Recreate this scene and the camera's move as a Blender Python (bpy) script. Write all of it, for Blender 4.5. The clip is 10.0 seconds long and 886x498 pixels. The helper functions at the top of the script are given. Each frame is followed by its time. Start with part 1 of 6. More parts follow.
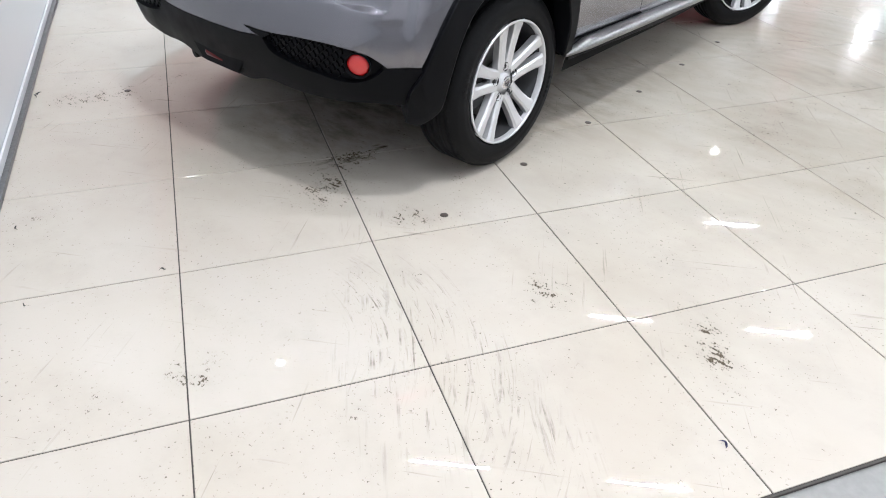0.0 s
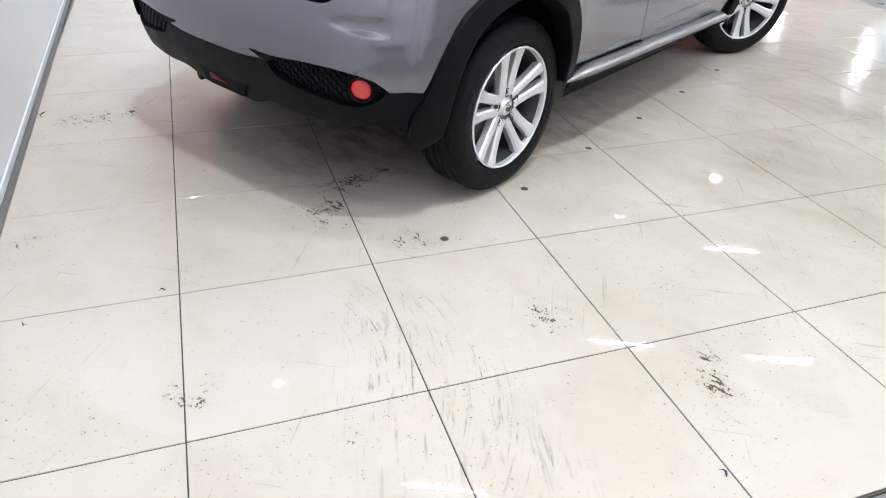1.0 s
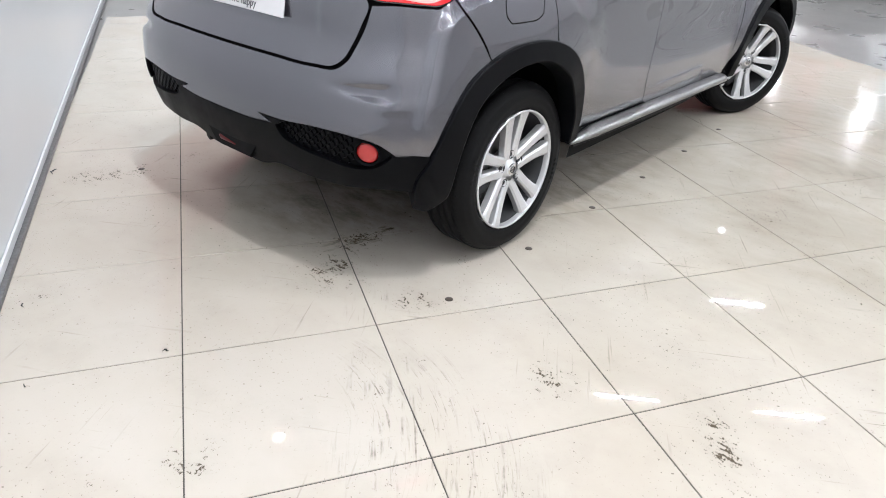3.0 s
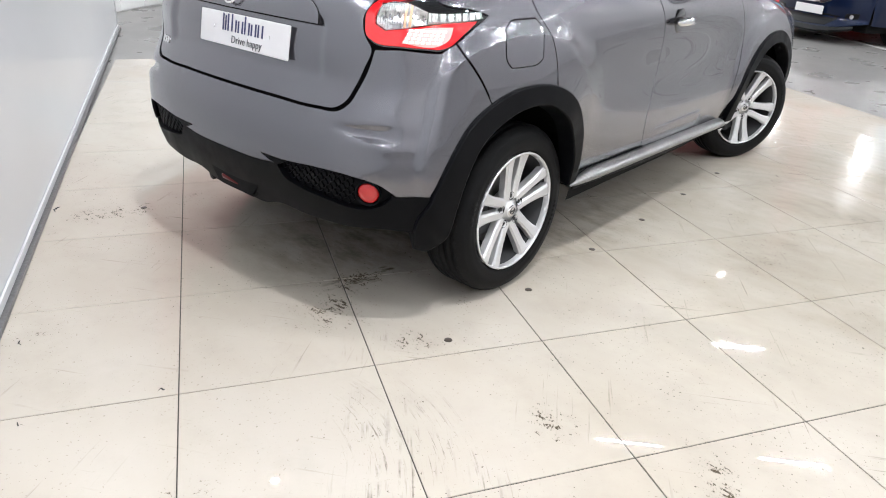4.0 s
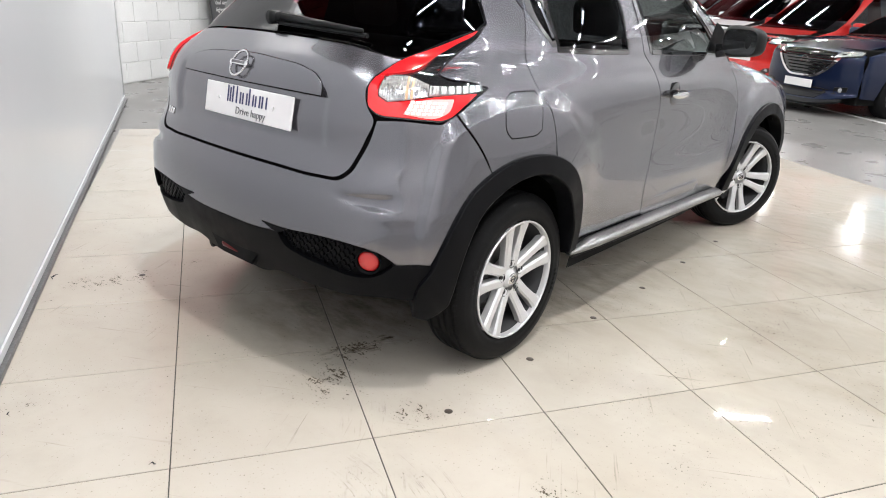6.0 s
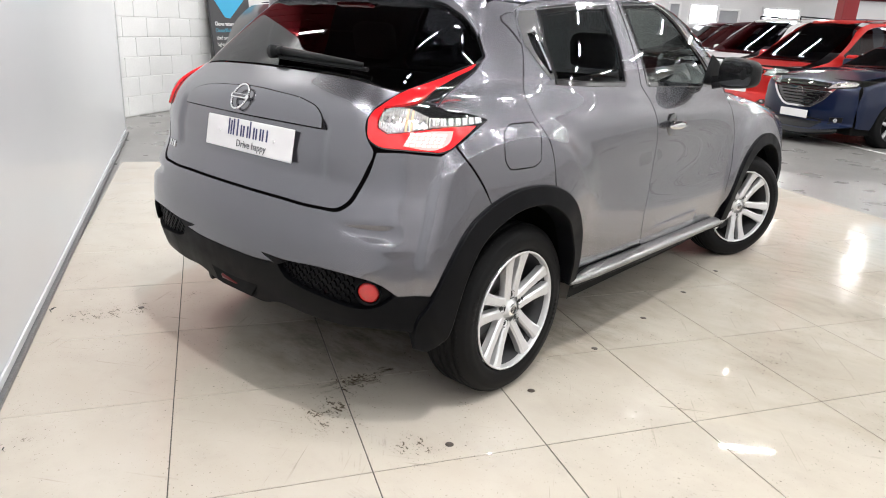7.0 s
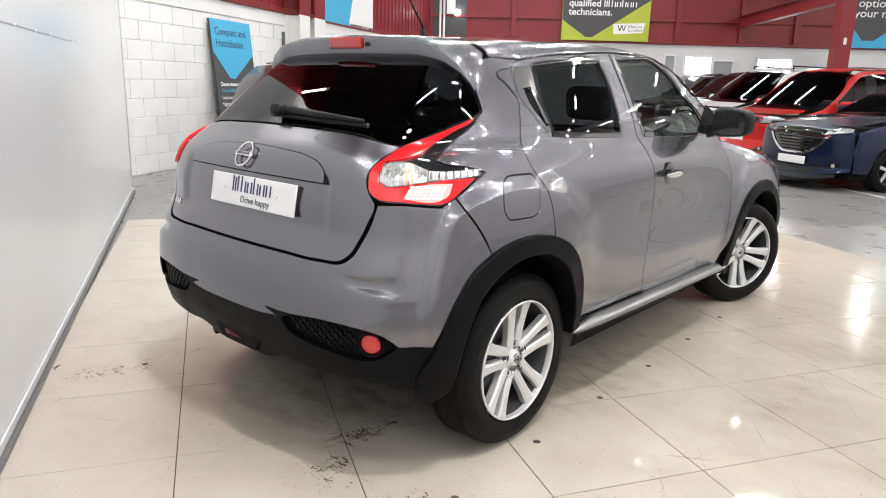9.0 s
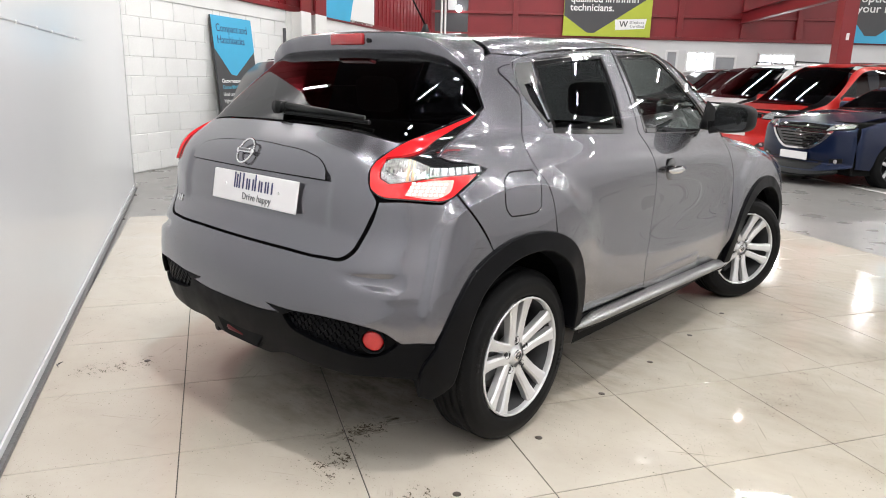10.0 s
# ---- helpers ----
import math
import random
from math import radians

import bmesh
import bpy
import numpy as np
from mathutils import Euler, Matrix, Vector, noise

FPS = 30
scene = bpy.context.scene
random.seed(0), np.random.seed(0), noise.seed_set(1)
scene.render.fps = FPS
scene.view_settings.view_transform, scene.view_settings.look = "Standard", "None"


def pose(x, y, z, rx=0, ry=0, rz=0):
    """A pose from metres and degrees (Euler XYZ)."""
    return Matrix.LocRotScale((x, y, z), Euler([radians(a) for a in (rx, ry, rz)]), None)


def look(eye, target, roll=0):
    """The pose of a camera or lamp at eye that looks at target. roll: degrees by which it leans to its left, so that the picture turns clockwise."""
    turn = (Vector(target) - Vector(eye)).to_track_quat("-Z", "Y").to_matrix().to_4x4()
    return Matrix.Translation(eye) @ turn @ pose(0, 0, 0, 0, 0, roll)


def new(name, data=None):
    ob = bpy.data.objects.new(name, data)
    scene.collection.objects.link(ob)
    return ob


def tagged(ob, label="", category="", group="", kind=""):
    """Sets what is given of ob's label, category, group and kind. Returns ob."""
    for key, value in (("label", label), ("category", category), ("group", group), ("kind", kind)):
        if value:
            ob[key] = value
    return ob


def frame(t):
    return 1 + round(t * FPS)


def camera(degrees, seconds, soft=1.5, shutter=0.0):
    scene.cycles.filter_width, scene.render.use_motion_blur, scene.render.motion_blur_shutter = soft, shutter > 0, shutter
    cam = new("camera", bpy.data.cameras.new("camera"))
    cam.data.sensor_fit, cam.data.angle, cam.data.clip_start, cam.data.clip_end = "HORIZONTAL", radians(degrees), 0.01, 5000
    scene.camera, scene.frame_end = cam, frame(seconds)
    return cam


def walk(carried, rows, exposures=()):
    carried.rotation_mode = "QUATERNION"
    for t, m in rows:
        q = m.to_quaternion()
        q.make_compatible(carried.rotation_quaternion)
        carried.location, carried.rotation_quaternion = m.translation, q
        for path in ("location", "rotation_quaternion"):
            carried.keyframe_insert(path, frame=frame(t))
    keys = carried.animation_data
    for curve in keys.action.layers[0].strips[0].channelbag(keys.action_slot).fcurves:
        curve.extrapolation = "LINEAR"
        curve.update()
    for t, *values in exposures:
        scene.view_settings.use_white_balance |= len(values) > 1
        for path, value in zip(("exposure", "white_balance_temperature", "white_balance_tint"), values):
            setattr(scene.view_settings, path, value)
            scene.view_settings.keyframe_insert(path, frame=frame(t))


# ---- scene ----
cam = camera(65.3, 10.0, soft=1.0)
PATH = [
    (0, (0.168, -1.257, 1.328), (0.742, 0.272, 0.174), 2.3),
    (0.5, (0.171, -1.261, 1.332), (0.748, 0.286, 0.204), 2.4),
    (1, (0.167, -1.257, 1.335), (0.751, 0.307, 0.233), 2.9),
    (1.5, (0.163, -1.251, 1.338), (0.751, 0.334, 0.269), 2.9),
    (2, (0.164, -1.245, 1.345), (0.752, 0.357, 0.304), 2.5),
    (2.5, (0.173, -1.239, 1.368), (0.757, 0.381, 0.351), 2.7),
    (3.8, (0.168, -1.238, 1.371), (0.772, 0.444, 0.473), 3.1),
    (4, (0.173, -1.243, 1.368), (0.775, 0.452, 0.493), 3.2),
    (4.5, (0.172, -1.24, 1.368), (0.779, 0.476, 0.537), 3.0),
    (5, (0.172, -1.237, 1.367), (0.783, 0.498, 0.581), 3.0),
    (5.5, (0.171, -1.23, 1.366), (0.787, 0.523, 0.626), 3.2),
    (7, (0.171, -1.222, 1.365), (0.799, 0.575, 0.752), 2.9),
    (7.5, (0.172, -1.232, 1.366), (0.798, 0.579, 0.795), 2.3),
    (8, (0.172, -1.238, 1.367), (0.799, 0.586, 0.837), 2.2),
    (8.5, (0.173, -1.243, 1.368), (0.798, 0.592, 0.874), 2.2),
    (9, (0.173, -1.248, 1.369), (0.797, 0.594, 0.899), 1.7),
    (9.5, (0.173, -1.249, 1.369), (0.795, 0.591, 0.891), 1.5),
    (10, (0.173, -1.248, 1.369), (0.792, 0.593, 0.889), 1.6),
]
walk(cam, [(t, look(eye, target, roll)) for t, eye, target, roll in PATH],
     exposures=((0, -0.12, 5860, 10), (2.5, -0.11, 5920, 10), (4.0, -0.06, 6100, 10), (5.5, -0.07, 6260, 10), (7.0, -0.02, 6370, 10), (8.5, -0.08, 6440, 10), (10.0, -0.10, 6450, 10)))

# ---- light ----
world = bpy.data.worlds.new("hall_air")
scene.world = world
world.use_nodes = True
world.node_tree.nodes["Background"].inputs[0].default_value = (0.75, 0.8, 0.9, 1)
world.node_tree.nodes["Background"].inputs[1].default_value = 0.3


# ---- materials ----
def material(name, colour, rough=0.5, metal=0.0, coat=0.0, grain=0.0, grain_size=40.0, stain=0.0, stain_size=3.0,
             bump=0.0, rough_vary=0.0, vary=0.0, spec=0.5):
    """A surface with colour variation at two scales, uneven gloss and fine relief."""
    m = bpy.data.materials.new(name)
    m.use_nodes = True
    nt = m.node_tree
    b = nt.nodes["Principled BSDF"]
    b.inputs["Base Color"].default_value = (*colour, 1)
    b.inputs["Roughness"].default_value = rough
    b.inputs["Metallic"].default_value = metal
    b.inputs["Coat Weight"].default_value = coat
    b.inputs["Specular IOR Level"].default_value = spec
    b.inputs["Coat Roughness"].default_value = 0.03
    pos = nt.nodes.new("ShaderNodeNewGeometry").outputs["Position"]

    def tex(scale, detail=5.0):
        n = nt.nodes.new("ShaderNodeTexNoise")
        n.inputs["Scale"].default_value, n.inputs["Detail"].default_value = scale, detail
        nt.links.new(pos, n.inputs["Vector"])
        return n.outputs["Fac"]

    def span(fac, lo, hi):
        n = nt.nodes.new("ShaderNodeMapRange")
        n.inputs["From Min"].default_value, n.inputs["From Max"].default_value = 0.3, 0.7
        n.inputs["To Min"].default_value, n.inputs["To Max"].default_value = lo, hi
        nt.links.new(fac, n.inputs["Value"])
        return n.outputs["Result"]

    out = None
    for amount, size in ((grain, grain_size), (stain, stain_size)):
        if amount:
            f = span(tex(size), 1 - amount, 1 + amount * 0.5)
            if out is None:
                out = f
            else:
                k = nt.nodes.new("ShaderNodeMath")
                k.operation = "MULTIPLY"
                nt.links.new(out, k.inputs[0]), nt.links.new(f, k.inputs[1])
                out = k.outputs[0]
    if vary:
        info = nt.nodes.new("ShaderNodeObjectInfo")
        n = nt.nodes.new("ShaderNodeMapRange")
        n.inputs["To Min"].default_value, n.inputs["To Max"].default_value = 1 - vary, 1 + vary * 0.5
        nt.links.new(info.outputs["Random"], n.inputs["Value"])
        if out is None:
            out = n.outputs["Result"]
        else:
            k = nt.nodes.new("ShaderNodeMath")
            k.operation = "MULTIPLY"
            nt.links.new(out, k.inputs[0]), nt.links.new(n.outputs["Result"], k.inputs[1])
            out = k.outputs[0]
    if out is not None:
        mix = nt.nodes.new("ShaderNodeVectorMath")
        mix.operation = "SCALE"
        mix.inputs[0].default_value = colour
        nt.links.new(out, mix.inputs["Scale"])
        nt.links.new(mix.outputs[0], b.inputs["Base Color"])
    if rough_vary:
        nt.links.new(span(tex(stain_size * 2.3), max(rough - rough_vary, 0.01), rough + rough_vary), b.inputs["Roughness"])
    if bump:
        n = nt.nodes.new("ShaderNodeBump")
        n.inputs["Strength"].default_value, n.inputs["Distance"].default_value = min(1.0, bump * 200), bump
        nt.links.new(tex(grain_size), n.inputs["Height"])
        nt.links.new(n.outputs[0], b.inputs["Normal"])
    return m


def glowing(name, colour, strength):
    m = bpy.data.materials.new(name)
    m.use_nodes = True
    b = m.node_tree.nodes["Principled BSDF"]
    b.inputs["Base Color"].default_value = (*colour, 1)
    b.inputs["Emission Color"].default_value = (*colour, 1)
    b.inputs["Emission Strength"].default_value = strength
    return m


def window_glass(name, tint, rough=0.0):
    """Tinted sheet glass: lets tinted light through and mirrors more at a flat angle."""
    m = bpy.data.materials.new(name)
    m.use_nodes = True
    nt = m.node_tree
    nt.nodes.remove(nt.nodes["Principled BSDF"])
    clear, gloss, mix, edge_on = (nt.nodes.new("ShaderNode" + k) for k in ("BsdfTransparent", "BsdfGlossy", "MixShader", "LayerWeight"))
    clear.inputs[0].default_value = (*tint, 1)
    gloss.inputs["Roughness"].default_value = rough
    steep = nt.nodes.new("ShaderNodeMath")
    steep.operation = "POWER"
    steep.inputs[1].default_value = 4.5
    nt.links.new(edge_on.outputs["Facing"], steep.inputs[0])
    share = nt.nodes.new("ShaderNodeMapRange")
    share.inputs["To Min"].default_value, share.inputs["To Max"].default_value = 0.038, 0.95
    nt.links.new(steep.outputs[0], share.inputs["Value"])
    nt.links.new(share.outputs["Result"], mix.inputs[0])
    nt.links.new(clear.outputs[0], mix.inputs[1]), nt.links.new(gloss.outputs[0], mix.inputs[2])
    nt.links.new(mix.outputs[0], nt.nodes["Material Output"].inputs[0])
    return m


WHITE_PANEL = material("white_gloss_panel", (0.66, 0.675, 0.70), 0.16, stain=0.025, stain_size=0.7)
BLOCK_PAINT = material("white_block_paint", (0.80, 0.80, 0.80), 0.55, grain=0.05, grain_size=60, stain=0.06, stain_size=1.5, bump=0.002, vary=0.03)
MORTAR = material("painted_mortar", (0.76, 0.76, 0.76), 0.7, grain=0.08, grain_size=80, bump=0.002)
RED_PAINT = material("red_cladding", (0.225, 0.014, 0.021), 0.42, stain=0.12, stain_size=1.2, grain=0.04, grain_size=30)
RED_STEEL = material("red_steel", (0.21, 0.013, 0.018), 0.38, stain=0.12, stain_size=1.0)
CONCRETE = material("sealed_concrete", (0.21, 0.205, 0.198), 0.30, grain=0.10, grain_size=45, stain=0.09, stain_size=1.1, rough_vary=0.05, bump=0.0008)
FAR_PAINT = material("off_white_wall_paint", (0.68, 0.68, 0.69), 0.5, grain=0.05, grain_size=50, stain=0.10, stain_size=0.9)
GROUT = material("dark_grout", (0.05, 0.045, 0.04), 0.85)
CEILING = material("dark_ceiling", (0.045, 0.045, 0.05), 0.7, stain=0.08, stain_size=0.6)
ALU = material("brushed_aluminium", (0.62, 0.63, 0.64), 0.32, metal=0.9, grain=0.1, grain_size=90)
WHITE_PAINT = material("white_paint", (0.80, 0.80, 0.79), 0.4, stain=0.04)
LAMP_GLOW = glowing("lamp_glow", (1.0, 0.985, 0.95), 700.0)
SPOT_GLOW = glowing("spot_glow", (1.0, 0.97, 0.92), 1500.0)
KEY_GLOW = glowing("high_bay_glow", (1.0, 0.98, 0.94), 1500.0)
DAYLIGHT = glowing("daylight_pane", (0.92, 0.96, 1.0), 6.0)
BLACK_PLASTIC = material("black_plastic", (0.008, 0.0085, 0.009), 0.45, spec=0.15, grain=0.15, grain_size=300, bump=0.0003, stain=0.15, stain_size=6)


# ---- building helpers ----
def mesh_of(name, bm, mat, smooth=False):
    me = bpy.data.meshes.new(name)
    bm.to_mesh(me)
    bm.free()
    for m in (mat if isinstance(mat, (list, tuple)) else [mat]):
        me.materials.append(m)
    if smooth:
        me.polygons.foreach_set("use_smooth", [True] * len(me.polygons))
    return me


def part(name, bm, mat, parent=None, label="", smooth=False):
    """One mesh object, under its thing or part."""
    ob = new(name, mesh_of(name, bm, mat, smooth))
    if parent is not None:
        ob.parent = parent
    if label:
        ob["label"] = label
    return ob


def thing(name, label, category, m=None, group="", kind=""):
    ob = new(name)
    ob.empty_display_size = 0.1
    if m is not None:
        ob.matrix_world = m
    return tagged(ob, label, category, group, kind)


def box(x0, x1, y0, y1, z0, z1, bevel=0.0, seg=2, bm=None):
    own = bm is None
    b = bmesh.new()
    bmesh.ops.create_cube(b, size=1, matrix=Matrix.Translation(((x0 + x1) / 2, (y0 + y1) / 2, (z0 + z1) / 2)) @ Matrix.Diagonal((x1 - x0, y1 - y0, z1 - z0, 1)))
    if bevel:
        bmesh.ops.bevel(b, geom=b.edges[:], offset=bevel, segments=seg, profile=0.5, affect="EDGES")
    if own:
        return b
    join(bm, b)
    return bm


def join(bm, other, m=None):
    """Adds the mesh other to bm."""
    me = bpy.data.meshes.new("joined")
    if m is not None:
        other.transform(m)
    other.to_mesh(me)
    other.free()
    bm.from_mesh(me)
    bpy.data.meshes.remove(me)
    return bm


def rod(p, q, r, sides=12, r2=None):
    b = bmesh.new()
    p, q = Vector(p), Vector(q)
    bmesh.ops.create_cone(b, cap_ends=True, segments=sides, radius1=r, radius2=r if r2 is None else r2, depth=(q - p).length,
                          matrix=Matrix.Translation((p + q) / 2) @ (q - p).to_track_quat("Z", "Y").to_matrix().to_4x4())
    return b


def prism(points, depth, axis="y", at=0.0, bevel=0.0):
    """A plate of that outline: points (u, v) in the plane across axis, reaching from at to at + depth along it."""
    b = bmesh.new()
    put = {"y": lambda u, v, w: (u, w, v), "x": lambda u, v, w: (w, u, v), "z": lambda u, v, w: (u, v, w)}[axis]
    vs = [b.verts.new(put(u, v, at)) for u, v in points]
    f = b.faces.new(vs)
    ext = bmesh.ops.extrude_face_region(b, geom=[f])
    move = Vector(put(0, 0, depth))
    bmesh.ops.translate(b, vec=move, verts=[g for g in ext["geom"] if isinstance(g, bmesh.types.BMVert)])
    bmesh.ops.recalc_face_normals(b, faces=b.faces[:])
    if bevel:
        bmesh.ops.bevel(b, geom=b.edges[:], offset=bevel, segments=2, affect="EDGES")
    return b


def words(text, size, depth, mat, parent, m, name="lettering", width=None, align="LEFT", bold=0.0):
    """Raised lettering in the built-in font, as one mesh."""
    cu = bpy.data.curves.new(name, "FONT")
    cu.body, cu.size, cu.extrude, cu.align_x, cu.offset = text, size, depth, align, bold
    cu.resolution_u = 3
    tmp = new(name, cu)
    me = bpy.data.meshes.new_from_object(tmp.evaluated_get(bpy.context.evaluated_depsgraph_get()))
    bpy.data.objects.remove(tmp)
    bpy.data.curves.remove(cu)
    me.materials.clear()
    me.materials.append(mat)
    if width and len(me.vertices):
        xs = [v.co.x for v in me.vertices]
        k = width / (max(xs) - min(xs))
        me.transform(Matrix.Diagonal((k, 1, 1, 1)))
    ob = new(name, me)
    ob.parent = parent
    ob.matrix_local = m
    return ob


def word_mark(stems, size, depth, mat, parent, m, width):
    """A name mark as a row of slim plain bars: stems gives the height of each in parts of size, 0 for a gap."""
    total = sum(0.14 if h == 0 else 0.26 for h in stems)
    k, x = width / total, 0.0
    bm = bmesh.new()
    for h in stems:
        if h:
            box(x * k, (x + 0.13) * k, 0.0, h * size, -depth, depth, bm=bm)
        x += 0.26 if h else 0.14
    ob = part("name_mark", bm, mat, parent)
    ob.matrix_local = m
    return ob


LONG_NAME = (0.70, 0.62, 0.70, 0, 0.72, 0, 0.50, 0.48, 0, 0.50, 0.72, 0, 0.50, 0.46, 0, 0.50, 0.50, 0, 0.50)


# ---- the hall ----
def along(p, azimuth):
    """A frame with its x along a wall and its y to the wall's left."""
    return pose(p[0], p[1], 0, 0, 0, azimuth)


LEFT_AZ, FAR_AZ = 57.0, -22.0
LEFT = along((-0.8, 9.05), LEFT_AZ)          # painted block wall
CORNER = LEFT @ Vector((14.6, 0, 0))
FAR = along(CORNER, FAR_AZ)                   # wall behind the parked cars
BAND = 2.54                                   # where the red cladding starts

ground = part("ground", box(-30, 40, -30, 40, -0.3, -0.012), CONCRETE)
tagged(ground, "smooth grey sealed concrete showroom floor", "floor", kind="structure")
ceiling = part("ceiling", box(-30, 40, -30, 40, 7.0, 7.3), CEILING)
tagged(ceiling, "dark hall ceiling above hanging lights", "ceiling", kind="structure")

# tiled area: joints run along x and y
TILE = 0.615
tile_floor = part("floor", box(-TILE, 9 * TILE, -TILE, 9.5 * TILE, -0.011, -0.004), GROUT)
tagged(tile_floor, "glossy cream porcelain tile floor with dark joints, scuffed by tyres", "tiled floor", kind="structure")

# partition of glossy white sheets beside the car
PART = pose(-0.605, 1.4, 0, 0, 0, 91.13)
wall_partition = part("wall_partition", box(-6.5, 6.2, 0.0, 0.06, 0.035, 3.6, 0.004), WHITE_PANEL)
wall_partition.matrix_world = PART
tagged(wall_partition, "glossy white panel partition wall beside the car", "wall", kind="structure")
# ---- the form of the grey car: x ahead from the rear axle, y to its left, z up ----
def smax(a, b, k):
    h = np.clip(0.5 + 0.5 * (a - b) / k, 0, 1)
    return b + (a - b) * h + k * h * (1 - h)


def smin(a, b, k):
    return -smax(-a, -b, k)


def curve(x, *knots):
    """A smooth curve through a few (place, value) knots."""
    kx, ky = np.array(knots).T
    m = np.gradient(ky, kx)
    x = np.clip(x, kx[0], kx[-1])
    i = np.clip(np.searchsorted(kx, x) - 1, 0, len(kx) - 2)
    h = kx[i + 1] - kx[i]
    s = (x - kx[i]) / h
    return ((1 + 2 * s) * (1 - s) ** 2 * ky[i] + s * (1 - s) ** 2 * h * m[i]
            + s * s * (3 - 2 * s) * ky[i + 1] + s * s * (s - 1) * h * m[i + 1])


def bell(x, centre, width):
    return np.exp(-((x - centre) / width) ** 2)


WHEELBASE, TYRE = 2.56, 0.338


def ease(u):
    u = np.clip(u, 0, 1)
    return u * u * (3 - 2 * u)


def haunches(x, y, z):
    """How far the muscular wings over the wheels and the ledge along the door foot stand out of the body."""
    a = 0.9 * np.arctan2(y, 0.5 - x) - 1.03
    r, th = np.hypot(a, z - 0.56), np.arctan2(z - 0.56, -a)
    th = np.where(th < 0, np.where(th < -1.57, math.pi, 0.0), th)
    edge = curve(th, (0.0, 0.465), (0.45, 0.508), (0.8, 0.586), (1.15, 0.548), (1.54, 0.503), (2.08, 0.477), (2.58, 0.521), (math.pi, 0.47))
    soft = curve(th, (0.0, 0.045), (0.9, 0.055), (1.5, 0.08), (2.2, 0.15), (math.pi, 0.32))
    high = curve(th, (0.0, 0.017), (0.8, 0.020), (1.5, 0.026), (2.2, 0.026), (2.8, 0.014), (math.pi, 0.010))
    rear = high * ease((edge - r) / soft)
    front = 0.022 * ease((1 - np.hypot((x - 2.55) / 0.56, (z - 0.52) / 0.50)) / 0.22)
    ledge = 0.006 * ease((0.49 - z) / 0.035) * ease((1.70 - x) / 0.07) * ease((x - 0.85) / 0.4)
    return rear + front + ledge


def body_field(x, y, z):
    """Below 0 inside the body, above 0 outside."""
    y = np.abs(y)
    # lower body
    side = curve(z, (0.2, 0.76), (0.36, 0.80), (0.55, 0.815), (0.75, 0.80), (0.95, 0.775), (1.1, 0.745), (1.3, 0.70))
    side = side + 0.030 * bell(x, 0.0, 0.50) * bell(z, 0.70, 0.30) + 0.040 * bell(x, WHEELBASE, 0.5) * bell(z, 0.72, 0.30)
    side = side - 0.018 * bell(x, 1.3, 0.55) * bell(z, 0.72, 0.16) + 0.02 * bell(z, 0.98, 0.12) * bell(x, 1.0, 1.2)
    rear = curve(z, (0.2, -0.60), (0.36, -0.69), (0.5, -0.735), (0.68, -0.745), (0.78, -0.715), (0.86, -0.675), (1.0, -0.655), (1.12, -0.61), (1.25, -0.50))
    rear = rear + 0.10 * y ** 2 + 0.22 * np.maximum(y - 0.35, 0) ** 2
    front = curve(z, (0.2, 3.20), (0.5, 3.34), (0.75, 3.33), (0.95, 3.15), (1.1, 2.9)) - 0.22 * y ** 2
    top = curve(x, (-0.8, 1.14), (-0.3, 1.16), (0.3, 1.16), (1.5, 1.11), (2.3, 1.08), (2.9, 0.98), (3.4, 0.86)) - 0.05 * y ** 2
    low = smax(smax((y - side) * 0.97, rear - x, 0.24), smax(x - front, z - top, 0.10), 0.10) - haunches(x, y, z)
    # cabin
    wall = curve(z, (1.0, 0.775), (1.2, 0.73), (1.35, 0.665), (1.5, 0.585), (1.6, 0.53))
    wall = wall - 0.16 * np.maximum(0.55 - x, 0) ** 2 - 0.05 * np.maximum(x - 1.3, 0) ** 2
    glass = curve(z, (0.95, -0.66), (1.15, -0.555), (1.3, -0.38), (1.45, -0.18), (1.56, -0.02)) + 0.16 * y ** 2 + 0.15 * np.maximum(y - 0.4, 0) ** 2
    screen = curve(z, (1.0, 2.42), (1.25, 2.1), (1.5, 1.68), (1.6, 1.45)) - 0.25 * y ** 2
    roof = curve(x, (-0.4, 1.47), (0.0, 1.535), (0.5, 1.57), (1.1, 1.575), (1.6, 1.535), (2.2, 1.40)) - 0.09 * y ** 2
    high = smax(smax((y - wall) * 0.9, (glass - x) * 0.72, 0.10), smax((x - screen) * 0.7, z - roof, 0.07), 0.06)
    return smin(low, high, 0.05)


AXIS = 0.5


def origin_way(mode, a, b):
    """Where rays towards the body start, and their way: 'ring' (arc from the rear centre, height), 'side' (x, z), 'top' (x, y),
    'front' and 'back' (y, z)."""
    o, w = np.zeros((len(a), 3)), np.zeros((len(a), 3))
    if mode == "ring":
        f = a / 0.9
        w[:, 0], w[:, 1] = np.cos(f), np.sin(f)
        o[:, 0], o[:, 1], o[:, 2] = AXIS - 3.2 * w[:, 0], -3.2 * w[:, 1], b
    elif mode == "side":
        w[:, 1] = 1
        o[:, 0], o[:, 1], o[:, 2] = a, -1.3, b
    elif mode == "front":
        w[:, 0] = -1
        o[:, 0], o[:, 1], o[:, 2] = 5.2, a, b
    elif mode == "back":
        w[:, 0] = 1
        o[:, 0], o[:, 1], o[:, 2] = -1.0, a, b
    else:
        w[:, 2] = -1
        o[:, 0], o[:, 1], o[:, 2] = a, b, 2.2
    return o, w


